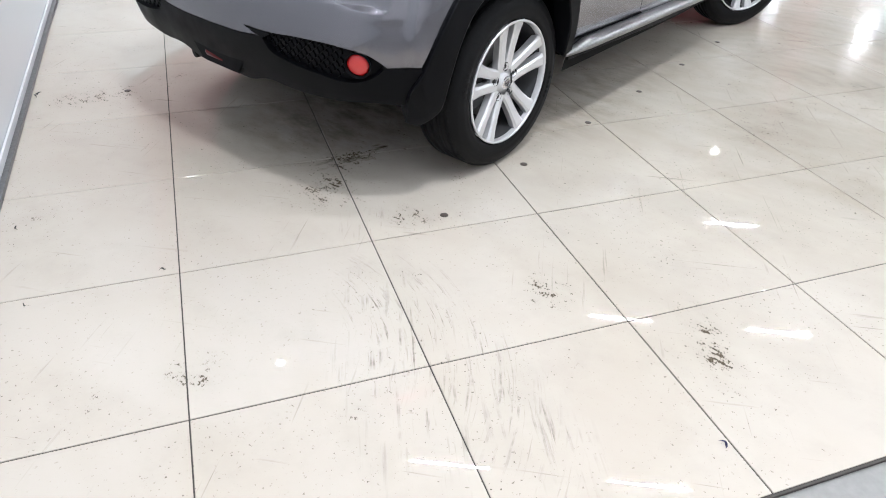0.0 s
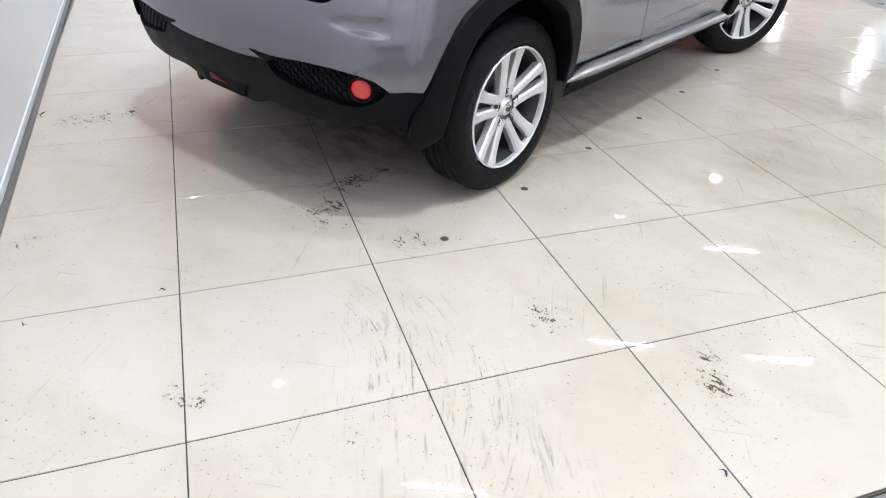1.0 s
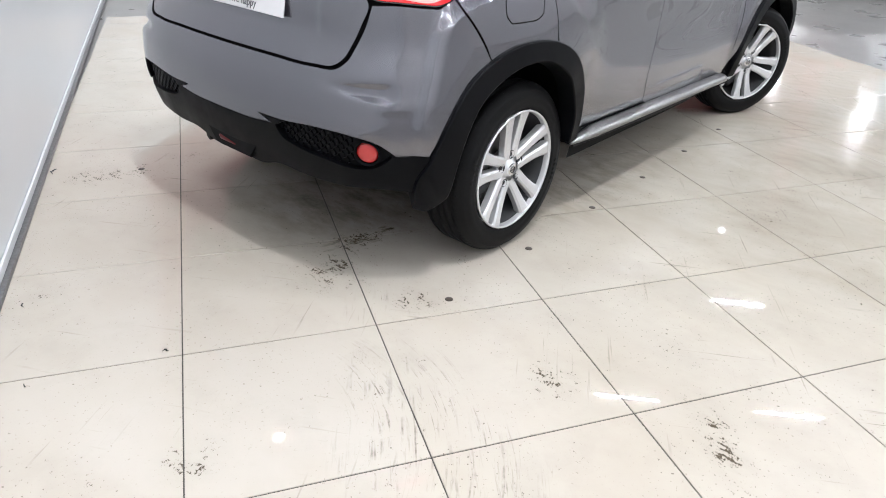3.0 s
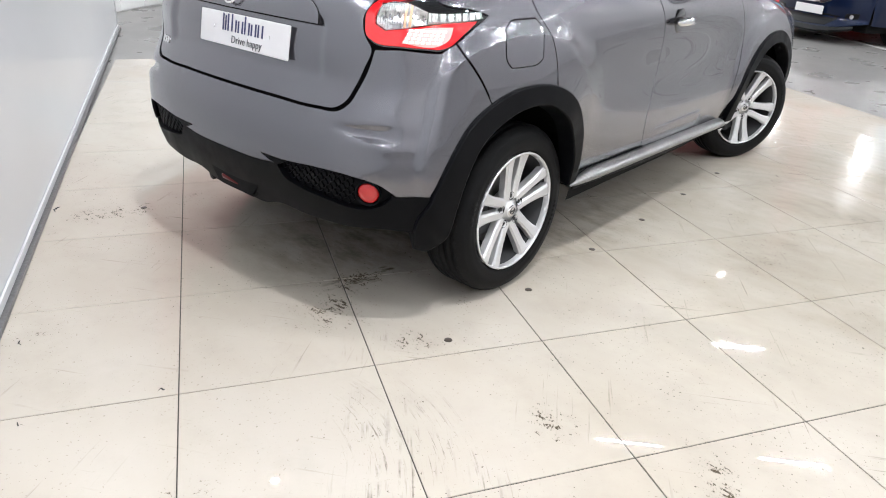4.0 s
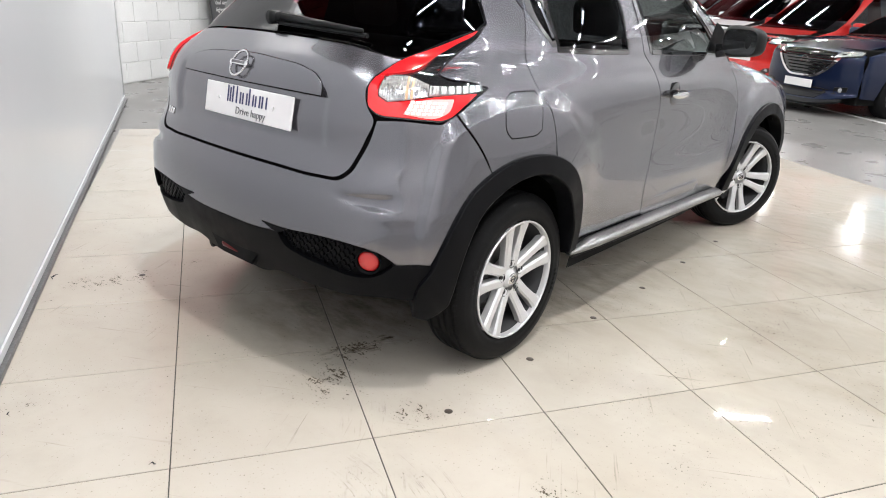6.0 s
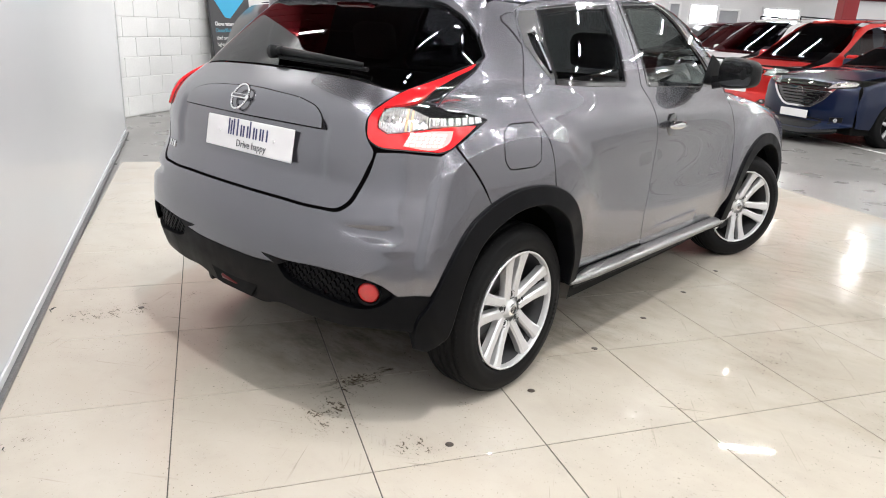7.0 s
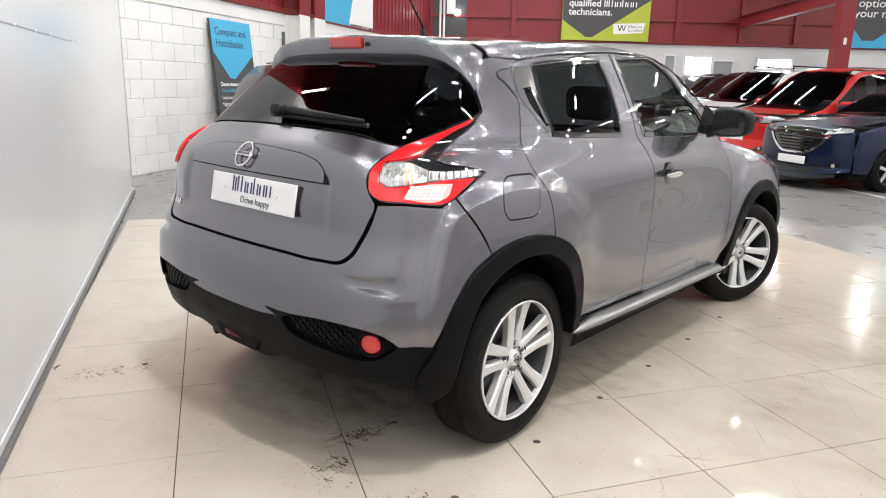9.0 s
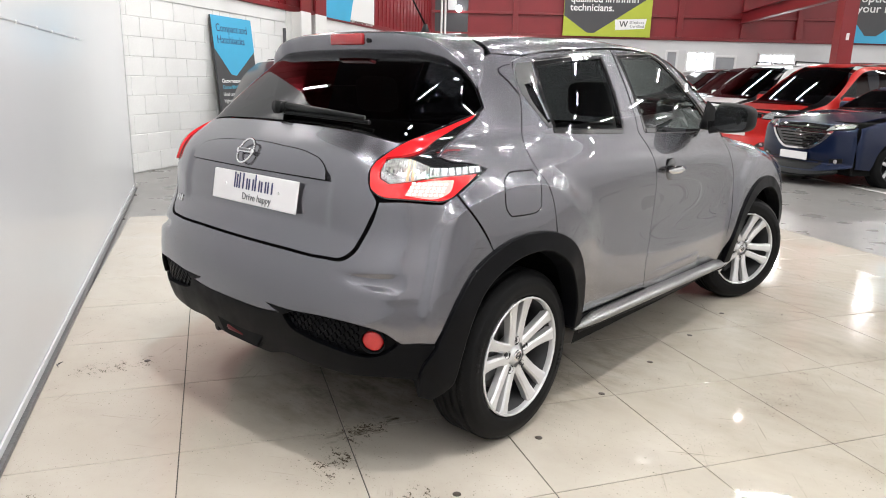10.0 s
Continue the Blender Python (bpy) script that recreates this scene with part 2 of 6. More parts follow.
def onto(mode, a, b, field=body_field):
    """Points of the body under the map places a, b, and the normals there."""
    a, b = np.asarray(a, float), np.asarray(b, float)
    o, w = origin_way(mode, a, b)
    s = np.zeros(len(a))
    for _ in range(46):
        s += 0.8 * field(*(o + w * s[:, None]).T)
        s = np.clip(s, 0, 4.0)
    for _ in range(12):
        p = o + w * s[:, None]
        f = field(*p.T)
        g = (field(*(p + w * 1e-4).T) - f) / 1e-4
        s -= np.clip(f / np.where(np.abs(g) < 0.15, -0.15, g), -0.02, 0.02)
    p = o + w * s[:, None]
    return p, slope(p, field)


def slope(p, field=body_field):
    e = 2e-3
    n = np.stack([field(*(p + d).T) - field(*(p - d).T) for d in np.eye(3) * e], 1)
    return n / np.maximum(np.linalg.norm(n, axis=1, keepdims=True), 1e-9)


# ---- panels cut from a form ----
from mathutils.geometry import delaunay_2d_cdt


def place_of(mode, p):
    """Map place of a point in space."""
    if mode == "ring":
        return (0.9 * math.atan2(-p[1], AXIS - p[0]), p[2])
    return (p[0], p[2]) if mode == "side" else (p[0], p[1])


def from_side(mode, pts):
    """Map places given in the side view (x, z), turned into another map."""
    p, _ = onto("side", [q[0] for q in pts], [q[1] for q in pts])
    return [place_of(mode, q) for q in p]


def both(pts):
    """A right half outline, from the middle round to the middle, with its left half."""
    return list(pts) + [(-a, b) for a, b in reversed(pts) if abs(a) > 1e-6]


def both_top(pts):
    return list(pts) + [(a, -b) for a, b in reversed(pts) if abs(b) > 1e-6]


def flow(pts, step, sharp=42.0):
    """A closed outline through the points, smooth but for sharp corners, in even steps."""
    q = np.array(pts, float)
    n = len(q)
    out = []
    tangent, corner = np.zeros_like(q), np.zeros(n, bool)
    for i in range(n):
        u, v = q[i] - q[i - 1], q[(i + 1) % n] - q[i]
        lu, lv = max(np.hypot(*u), 1e-9), max(np.hypot(*v), 1e-9)
        turn = math.degrees(math.acos(np.clip(u @ v / lu / lv, -1, 1)))
        corner[i] = turn > sharp
        tangent[i] = (u / lu * lv + v / lv * lu) / (lu + lv)
    for i in range(n):
        a, b = q[i], q[(i + 1) % n]
        L = np.hypot(*(b - a))
        k = max(1, int(round(L / step)))
        ta = (b - a) / max(L, 1e-9) if corner[i] else tangent[i]
        tb = (b - a) / max(L, 1e-9) if corner[(i + 1) % n] else tangent[(i + 1) % n]
        for s in np.arange(k) / k:
            out.append((1 + 2 * s) * (1 - s) ** 2 * a + s * (1 - s) ** 2 * L * ta + s * s * (3 - 2 * s) * b + s * s * (s - 1) * L * tb)
    return np.array(out)


def inside(loop, p):
    x, y = p[:, 0][:, None], p[:, 1][:, None]
    a, b = loop, np.roll(loop, -1, 0)
    dy = np.where(b[:, 1] == a[:, 1], 1e-12, b[:, 1] - a[:, 1])
    cross = ((a[:, 1] > y) != (b[:, 1] > y)) & (x < (b[:, 0] - a[:, 0]) * (y - a[:, 1]) / dy + a[:, 0])
    return cross.sum(1) % 2 == 1


def away(loop, p):
    """Distance of points from an outline."""
    d = np.full(len(p), 9.0)
    a, b = loop, np.roll(loop, -1, 0)
    for i in range(len(loop)):
        e = b[i] - a[i]
        s = np.clip(((p - a[i]) @ e) / max(e @ e, 1e-12), 0, 1)
        d = np.minimum(d, np.hypot(*(p - a[i] - s[:, None] * e).T))
    return d


def shrunk(loop, gap):
    if gap == 0:
        return loop
    area = np.sum(loop[:, 0] * np.roll(loop[:, 1], -1) - np.roll(loop[:, 0], -1) * loop[:, 1])
    t = np.roll(loop, -1, 0) - np.roll(loop, 1, 0)
    t /= np.maximum(np.hypot(*t.T), 1e-9)[:, None]
    nrm = np.stack([-t[:, 1], t[:, 0]], 1) * (1 if area > 0 else -1)
    return loop + nrm * gap


def panel_mesh(name, mode, pts, mat, holes=(), lift=0.0, thick=0.012, step=0.022, gap=0.0026, shape=None, field=body_field, edge=0.0016):
    """A sheet of that outline, bent onto the form, with rounded, folded-in edges."""
    loops = [shrunk(flow(pts, step * 0.6), gap)] + [shrunk(flow(h, step * 0.6), -gap) for h in holes]
    lo, hi = loops[0].min(0), loops[0].max(0)
    g = []
    for j, v in enumerate(np.arange(lo[1], hi[1], step * 0.87)):
        for u in np.arange(lo[0] + (j % 2) * step / 2, hi[0], step):
            g.append((u, v))
    g = np.array(g) if g else np.zeros((0, 2))
    if len(g):
        ok = inside(loops[0], g)
        for h in loops[1:]:
            ok &= ~inside(h, g)
        g = g[ok]
        if len(g):
            g = g[np.min([away(l, g) for l in loops], 0) > step * 0.45]
    p2 = np.concatenate(loops + [g])
    edges, base = [], 0
    for l in loops:
        edges += [(base + i, base + (i + 1) % len(l)) for i in range(len(l))]
        base += len(l)
    vs, _, fs, ov, _, _ = delaunay_2d_cdt([Vector(q) for q in p2], edges, [], 0, 1e-7)
    vs = np.array([tuple(v) for v in vs])
    fs = np.array([tuple(f) for f in fs])
    mid = vs[fs].mean(1)
    ok = inside(loops[0], mid)
    for h in loops[1:]:
        ok &= ~inside(h, mid)
    fs = fs[ok]
    p, n = onto(mode, vs[:, 0], vs[:, 1], field)
    push = lift + (shape(vs[:, 0], vs[:, 1]) if shape else 0.0)
    p = p + n * (push[:, None] if isinstance(push, np.ndarray) else push)
    # faces look outwards
    w = n[fs[:, 0]]
    c = np.cross(p[fs[:, 1]] - p[fs[:, 0]], p[fs[:, 2]] - p[fs[:, 0]])
    flip = (c * w).sum(1) < 0
    fs[flip] = fs[flip][:, ::-1]
    if shape:
        nn = np.zeros_like(p)
        c = np.cross(p[fs[:, 1]] - p[fs[:, 0]], p[fs[:, 2]] - p[fs[:, 0]])
        for k in range(3):
            np.add.at(nn, fs[:, k], c)
        n = nn / np.maximum(np.linalg.norm(nn, axis=1, keepdims=True), 1e-12)
    # open edges, folded in
    count = {}
    for f in fs:
        for a, b in ((f[0], f[1]), (f[1], f[2]), (f[2], f[0])):
            count[(a, b)] = 1
    rim = [(a, b) for a, b in count if (b, a) not in count]
    P, N, F = [p], [n], [tuple(f) for f in fs]
    if thick and rim:
        nxt = {a: b for a, b in rim}
        prv = {b: a for a, b in rim}
        ids = list(nxt)
        t = np.array([p[nxt[i]] - p[prv.get(i, i)] for i in ids])
        t /= np.maximum(np.linalg.norm(t, axis=1, keepdims=True), 1e-9)
        out = np.cross(t, n[ids])
        out /= np.maximum(np.linalg.norm(out, axis=1, keepdims=True), 1e-9)
        first = len(p)
        rings = [(edge * 0.7, -edge * 0.3, 0.7), (edge, -edge, 1.0), (edge, -thick, 1.0)]
        for o, d, k in rings:
            P.append(p[ids] + out * o + n[ids] * d)
            m = n[ids] * (1 - k) + out * k
            N.append(m / np.linalg.norm(m, axis=1, keepdims=True))
        where = {i: k for k, i in enumerate(ids)}
        L = len(ids)
        for a, b in rim:
            ka, kb = where[a], where[b]
            F.append((b, a, first + ka, first + kb))
            for r in (0, 1):
                F.append((first + r * L + kb, first + r * L + ka, first + (r + 1) * L + ka, first + (r + 1) * L + kb))
    P, N = np.concatenate(P), np.concatenate(N)
    return P, N, F


def link_sheet(name, P, N, F, mat, parent, label="", mirror=False):
    me = bpy.data.meshes.new(name)
    if mirror:
        P, N, F = P * [1, -1, 1], N * [1, -1, 1], [f[::-1] for f in F]
    me.from_pydata(P.tolist(), [], [tuple(int(i) for i in f) for f in F])
    me.materials.append(mat)
    me.polygons.foreach_set("use_smooth", [True] * len(me.polygons))
    me.update()
    me.normals_split_custom_set_from_vertices([tuple(v) for v in N])
    ob = new(name, me)
    ob.parent = parent
    if label:
        ob["label"] = label
    return ob


def panel(name, mode, pts, mat, parent, label="", pair=False, under=None, **how):
    """A panel of the car; pair: with its mirror image on the other side. Returns the panel (and its pair)."""
    P, N, F = panel_mesh(name, mode, pts, mat, **how)
    one = link_sheet(name, P, N, F, mat, parent, label)
    if not pair:
        return one
    return one, link_sheet(name, P, N, F, mat, under or parent, label, mirror=True)


# ---- the grey car ----
PAINT = material("grey_metallic_paint", (0.150, 0.147, 0.166), 0.25, metal=0.90, coat=1.0, grain=0.14, grain_size=900)
PAINT.node_tree.nodes["Principled BSDF"].inputs["Coat Roughness"].default_value = 0.008
PAINT.node_tree.nodes["Principled BSDF"].inputs["Coat IOR"].default_value = 1.6
GAP_BLACK = material("gap_black", (0.006, 0.006, 0.006), 0.8, spec=0.1)
GLOSS_BLACK = material("gloss_black", (0.010, 0.010, 0.011), 0.08, coat=1.0)
TRIM = material("grained_black_trim", (0.0038, 0.0040, 0.0050), 0.42, spec=0.07, grain=0.2, grain_size=350, bump=0.0006, stain=0.25, stain_size=5, rough_vary=0.08)
RUBBER = material("tyre_rubber", (0.0055, 0.0055, 0.006), 0.55, spec=0.12, grain=0.25, grain_size=120, bump=0.0006, stain=0.3, stain_size=6)
ALLOY = material("silver_alloy", (0.62, 0.62, 0.63), 0.28, metal=0.5, coat=0.4, grain=0.05, grain_size=200, stain=0.06, stain_size=8)
# dark copy of the alloy: shade behind the spokes put into its colour
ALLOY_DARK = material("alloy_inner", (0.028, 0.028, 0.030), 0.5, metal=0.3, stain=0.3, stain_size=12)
SATIN = material("satin_dark_grey", (0.035, 0.035, 0.038), 0.3, coat=0.3, grain=0.1, grain_size=300)
CHROME = material("chrome", (0.85, 0.85, 0.86), 0.06, metal=1.0)
SILVER_BAR = material("brushed_silver_bar", (0.30, 0.30, 0.30), 0.30, metal=0.9, grain=0.2, grain_size=120, stain=0.15, stain_size=9)
PRIVACY = window_glass("privacy_glass", (0.05, 0.05, 0.06))
TINTED = window_glass("tinted_door_glass", (0.10, 0.105, 0.11))
CLEAR = window_glass("car_glass", (0.46, 0.49, 0.48))
RED_LENS = material("red_lens", (0.36, 0.010, 0.014), 0.08, coat=1.0)
RED_LIT = glowing("red_lit_lens", (0.62, 0.010, 0.014), 0.26)
for key_, val_ in (("Roughness", 0.12), ("Coat Weight", 1.0)):
    RED_LIT.node_tree.nodes["Principled BSDF"].inputs[key_].default_value = val_
RED_LED = glowing("red_led_bar", (1.0, 0.20, 0.19), 1.6)
LED_DOT = glowing("led_dot", (1.0, 0.45, 0.42), 3.0)
SILVER_BOWL = material("silver_bowl", (0.62, 0.61, 0.62), 0.18, metal=0.85, grain=0.3, grain_size=120, coat=1.0)
CLEAR_LENS = material("clear_lens", (0.60, 0.595, 0.59), 0.10, coat=1.0, grain=0.4, grain_size=75)
SMOKED_LENS = material("smoked_lens", (0.30, 0.285, 0.28), 0.10, coat=1.0, grain=0.4, grain_size=90)
AMBER = material("amber_bulb", (0.62, 0.40, 0.26), 0.15, coat=1.0)
SEAT_CLOTH = material("dark_seat_cloth", (0.10, 0.10, 0.105), 0.85, grain=0.2, grain_size=200)
PLATE_WHITE = material("plate_white", (0.72, 0.70, 0.71), 0.28, stain=0.05, stain_size=8)
INK = material("dark_blue_ink", (0.03, 0.035, 0.12), 0.5)
INK_GREY = material("grey_ink", (0.10, 0.10, 0.11), 0.5)
DISC = material("brake_steel", (0.14, 0.135, 0.13), 0.45, metal=0.8, stain=0.3, stain_size=20)

CAR = pose(0.856, 1.693, 0, 0, 0, 30.4)
car = thing("car", "dark grey metallic small crossover car with lit red boomerang tail lamps", "car", CAR)


def arc_pts(cx, cz, r, a0, a1, n, squash=1.0):
    return [(cx + r * math.cos(math.radians(a)), cz + r * squash * math.sin(math.radians(a))) for a in np.linspace(a0, a1, n)]


# wheel arches in the side view: outer edge of the trim, inner edge of the trim
ARCH_R_OUT = [(-0.512, 0.543), (-0.460, 0.644), (-0.367, 0.745), (-0.246, 0.803), (-0.103, 0.834), (0.026, 0.831), (0.135, 0.807), (0.228, 0.761), (0.303, 0.684), (0.347, 0.600), (0.371, 0.493), (0.378, 0.420)]
ARCH_R_IN = [(-0.420, 0.500), (-0.394, 0.578), (-0.321, 0.681), (-0.200, 0.745), (-0.066, 0.772), (0.049, 0.765), (0.180, 0.700), (0.271, 0.595), (0.318, 0.490), (0.330, 0.400)]
FX = WHEELBASE - 0.01
ARCH_F_OUT = arc_pts(FX, 0.345, 0.475, 172, 5, 11)
ARCH_F_IN = arc_pts(FX, 0.345, 0.415, 172, 5, 11)
arch_ring = from_side("ring", ARCH_R_OUT)

# tailgate
TG = [(0.0, 0.793), (0.2, 0.793), (0.331, 0.793), (0.386, 0.800), (0.410, 0.824), (0.425, 0.860), (0.447, 0.923), (0.462, 0.988),
      (0.446, 1.020), (0.438, 1.050), (0.437, 1.078), (0.446, 1.104), (0.497, 1.157), (0.374, 1.183), (0.2, 1.194), (0.0, 1.197)]


def plate_recess(a, b):
    """The sunk field of the tailgate round the number plate."""
    u = np.clip((0.348 - np.abs(a)) / 0.030, 0, 1)
    v = np.clip((b - 0.855) / 0.032, 0, 1) * np.clip((1.06 - b) / 0.01, 0, 1)
    k = u * u * (3 - 2 * u) * v * v * (3 - 2 * v)
    return -0.009 * k


tailgate = panel("tailgate", "ring", both(TG), PAINT, car, shape=plate_recess, step=0.013)
GARNISH = both([(0.0, 1.034), (0.15, 1.034), (0.316, 1.033), (0.311, 1.066), (0.285, 1.093), (0.24, 1.108), (0.11, 1.122), (0.0, 1.127)])
# black sheet under the garnish: the seam's shade put in as colour
panel("garnish_seal", "ring", GARNISH, GAP_BLACK, tailgate, "black sheet painting the shaded seam round the garnish", lift=0.0012, thick=0.004, gap=-0.0012, edge=0.0004)
panel("garnish", "ring", GARNISH, PAINT, tailgate, lift=0.003, thick=0.012, gap=0.0018)
for k in range(3):
    a = -0.402 + 0.017 * k
    panel("badge_bar", "ring", [(a, 0.846), (a + 0.010, 0.846), (a + 0.010, 0.870), (a, 0.870)], CHROME, tailgate, "small plain chrome badge bar", lift=0.004, thick=0.004, gap=0, edge=0.0008)
RG = [(0.0, 1.202), (0.2, 1.199), (0.374, 1.189), (0.503, 1.166), (0.567, 1.195), (0.640, 1.228), (0.709, 1.254), (0.736, 1.275), (0.718, 1.320), (0.692, 1.368), (0.655, 1.404), (0.585, 1.440), (0.48, 1.457), (0.30, 1.463), (0.15, 1.465), (0.0, 1.466)]
panel("rear_window", "ring", both(RG), PRIVACY, tailgate, "black privacy glass rear window", lift=-0.004, thick=0.004, step=0.03)

# bumper: painted shell, black lower apron
SEAM = [(0.670, 0.968), (0.693, 0.930), (0.715, 0.889), (0.735, 0.846), (0.752, 0.806)]
PAINT_EDGE = [(0.607, 0.543), (0.534, 0.542), (0.494, 0.582), (0.433, 0.600), (0.346, 0.602), (0.234, 0.590), (0.157, 0.590), (0.202, 0.569), (0.149, 0.560), (0.041, 0.556), (0.0, 0.556)]
BUMP = [(0.0, 0.787), (0.2, 0.787), (0.333, 0.787), (0.392, 0.794), (0.417, 0.820), (0.432, 0.858), (0.454, 0.921), (0.468, 0.984), (0.525, 0.988), (0.586, 0.981), (0.612, 0.978), (0.646, 1.004)] + SEAM + arch_ring[2:0:-1] + PAINT_EDGE


def bumper_form(a, b):
    """A scooped pocket under the corner of the tailgate, with a lip below it."""
    a = np.abs(a)
    along_, across = (a - 0.458) / 0.070, (b - 0.742 + 0.06 * (a - 0.455)) / (0.010 + 0.016 * np.clip((a - 0.38) / 0.14, 0, 1))
    scoop = -0.013 * np.exp(-(along_ ** 6) - np.abs(across) ** 4)
    lip = 0.004 * bell(b, 0.700, 0.020) * bell(a, 0.50, 0.09)
    return scoop + lip


bumper = panel("rear_bumper", "ring", both(BUMP), PAINT, car, shape=bumper_form, step=0.011)
GRILLE = [(0.217, 0.564), (0.262, 0.594), (0.378, 0.598), (0.446, 0.597), (0.494, 0.577), (0.527, 0.542), (0.499, 0.508), (0.468, 0.490), (0.428, 0.486), (0.379, 0.493), (0.290, 0.507), (0.236, 0.528)]
APRON = list(reversed(PAINT_EDGE)) + [(0.612, 0.470), (0.606, 0.400), (0.549, 0.408), (0.508, 0.415), (0.407, 0.402), (0.287, 0.396), (0.19, 0.400), (0.12, 0.372), (0.0, 0.378)]
apron = panel("lower_bumper", "ring", both(APRON), TRIM, car, "grained black plastic lower bumper", holes=[GRILLE, [(-a, b) for a, b in reversed(GRILLE)]], step=0.02, thick=0.05)
FIELD = [(a, b) for a, b in GRILLE]
for side in (1, -1):
    dent = panel("bumper_grille", "ring", [(side * a, b) for a, b in (FIELD if side > 0 else FIELD[::-1])], TRIM, apron, lift=-0.022, thick=0.03, gap=-0.004)
    cells = []
    for j in range(7):
        for i in range(14):
            a, b = 0.225 + 0.024 * i + 0.012 * (j % 2), 0.500 + 0.0155 * j
            if inside(flow(GRILLE, 0.02), np.array([(a, b)]))[0] and a < 0.43:
                cells.append((a, b))
    p, n = onto("ring", [side * c[0] for c in cells], [c[1] for c in cells])
    bm = bmesh.new()
    for q, m in zip(p, n):
        q = Vector(q - 0.019 * m)
        turn = Vector(m).to_track_quat("Z", "Y").to_matrix().to_4x4()
        b = bmesh.new()
        bmesh.ops.create_cone(b, cap_ends=True, segments=6, radius1=0.0140, radius2=0.0115, depth=0.006)
        join(bm, b, Matrix.Translation(q) @ turn @ Matrix.Diagonal((0.75, 1.0, 1, 1)))
    part("grille_relief", bm, TRIM, dent)
    # round red reflector in its cup
    (q,), (m,) = onto("ring", [side * 0.472], [0.546])
    face = Matrix.Translation(Vector(q - 0.010 * m)) @ Vector(m).to_track_quat("Z", "Y").to_matrix().to_4x4()
    bm = bmesh.new()
    bmesh.ops.create_uvsphere(bm, u_segments=28, v_segments=10, radius=0.036)
    bm.transform(face @ Matrix.Diagonal((1, 1, 0.30, 1)))
    part("reflector", bm, material("reflector_red", (0.48, 0.012, 0.012), 0.25, coat=0.8, grain=0.1, grain_size=400), apron, "round red reflector", smooth=True)
    bm = bmesh.new()
    bmesh.ops.create_cone(bm, cap_ends=False, segments=28, radius1=0.037, radius2=0.043, depth=0.02)
    bmesh.ops.solidify(bm, geom=bm.faces[:], thickness=0.003)
    bm.transform(face)
    part("reflector_cup", bm, TRIM, apron, smooth=True)

# fog lamp and fin in the middle of the apron, exhaust tip
bm = box(-0.02, 0.014, -0.072, 0.072, -0.018, 0.018, 0.008)
bm.transform(Matrix.Translation((-0.697, 0.015, 0.408)) @ Matrix.Rotation(radians(-24), 4, "Y") @ Matrix.Rotation(radians(6), 4, "X"))
part("fog_lamp", bm, material("dark_red_lens", (0.10, 0.005, 0.006), 0.30, spec=0.2), apron, "red rear fog lamp in the black bumper", smooth=True)
bm = prism([(-0.19, 0.47), (0.19, 0.47), (0.11, 0.378), (-0.11, 0.378)], 0.05, "x", -0.718, 0.01)
part("fog_lamp_frame", bm, TRIM, apron)
bm = rod((-0.600, 0.36, 0.315), (-0.36, 0.36, 0.315), 0.022, 20)
part("exhaust_pipe", bm, RUBBER, car, smooth=True)
for s in (-1, 1):
    bm = box(-0.475, -0.445, -0.03, 0.085, 0.350, 0.52, 0.012)
    bm.transform(Matrix.Translation((0, s * 0.70, 0)))
    part("mud_flap", bm, TRIM, car)

# quarter panels with the fuel flap, spoiler, roof
DOOR_R = [(0.124, 0.817), (0.120, 0.864), (0.100, 0.967), (0.076, 1.035), (0.058, 1.094), (0.062, 1.165), (0.085, 1.240), (0.104, 1.300)]
FLAP = [(0.812, 1.049), (0.870, 1.054), (0.930, 1.052), (0.949, 1.030), (0.952, 0.975), (0.948, 0.925), (0.930, 0.912), (0.870, 0.907), (0.815, 0.910), (0.799, 0.930), (0.791, 0.985), (0.793, 1.030)]
QUARTER = ([(0.648, 1.0045)] + [(a + 0.0012, b + 0.0008) for a, b in SEAM] + arch_ring[3:7] + from_side("ring", DOOR_R)
           + from_side("ring", [(0.112, 1.380), (0.128, 1.435), (0.165, 1.452), (0.19, 1.459), (0.10, 1.461), (0.03, 1.461), (-0.02, 1.447)])
           + [(0.709, 1.360), (0.726, 1.320), (0.742, 1.272), (0.701, 1.221), (0.653, 1.184), (0.608, 1.142), (0.594, 1.119), (0.620, 1.107), (0.675, 1.096), (0.736, 1.074), (0.700, 1.050)])
quarter = panel("quarter_panel", "ring", QUARTER, PAINT, car, pair=True, holes=[FLAP], step=0.018)
panel("fuel_flap", "ring", FLAP, PAINT, quarter[0], step=0.018)


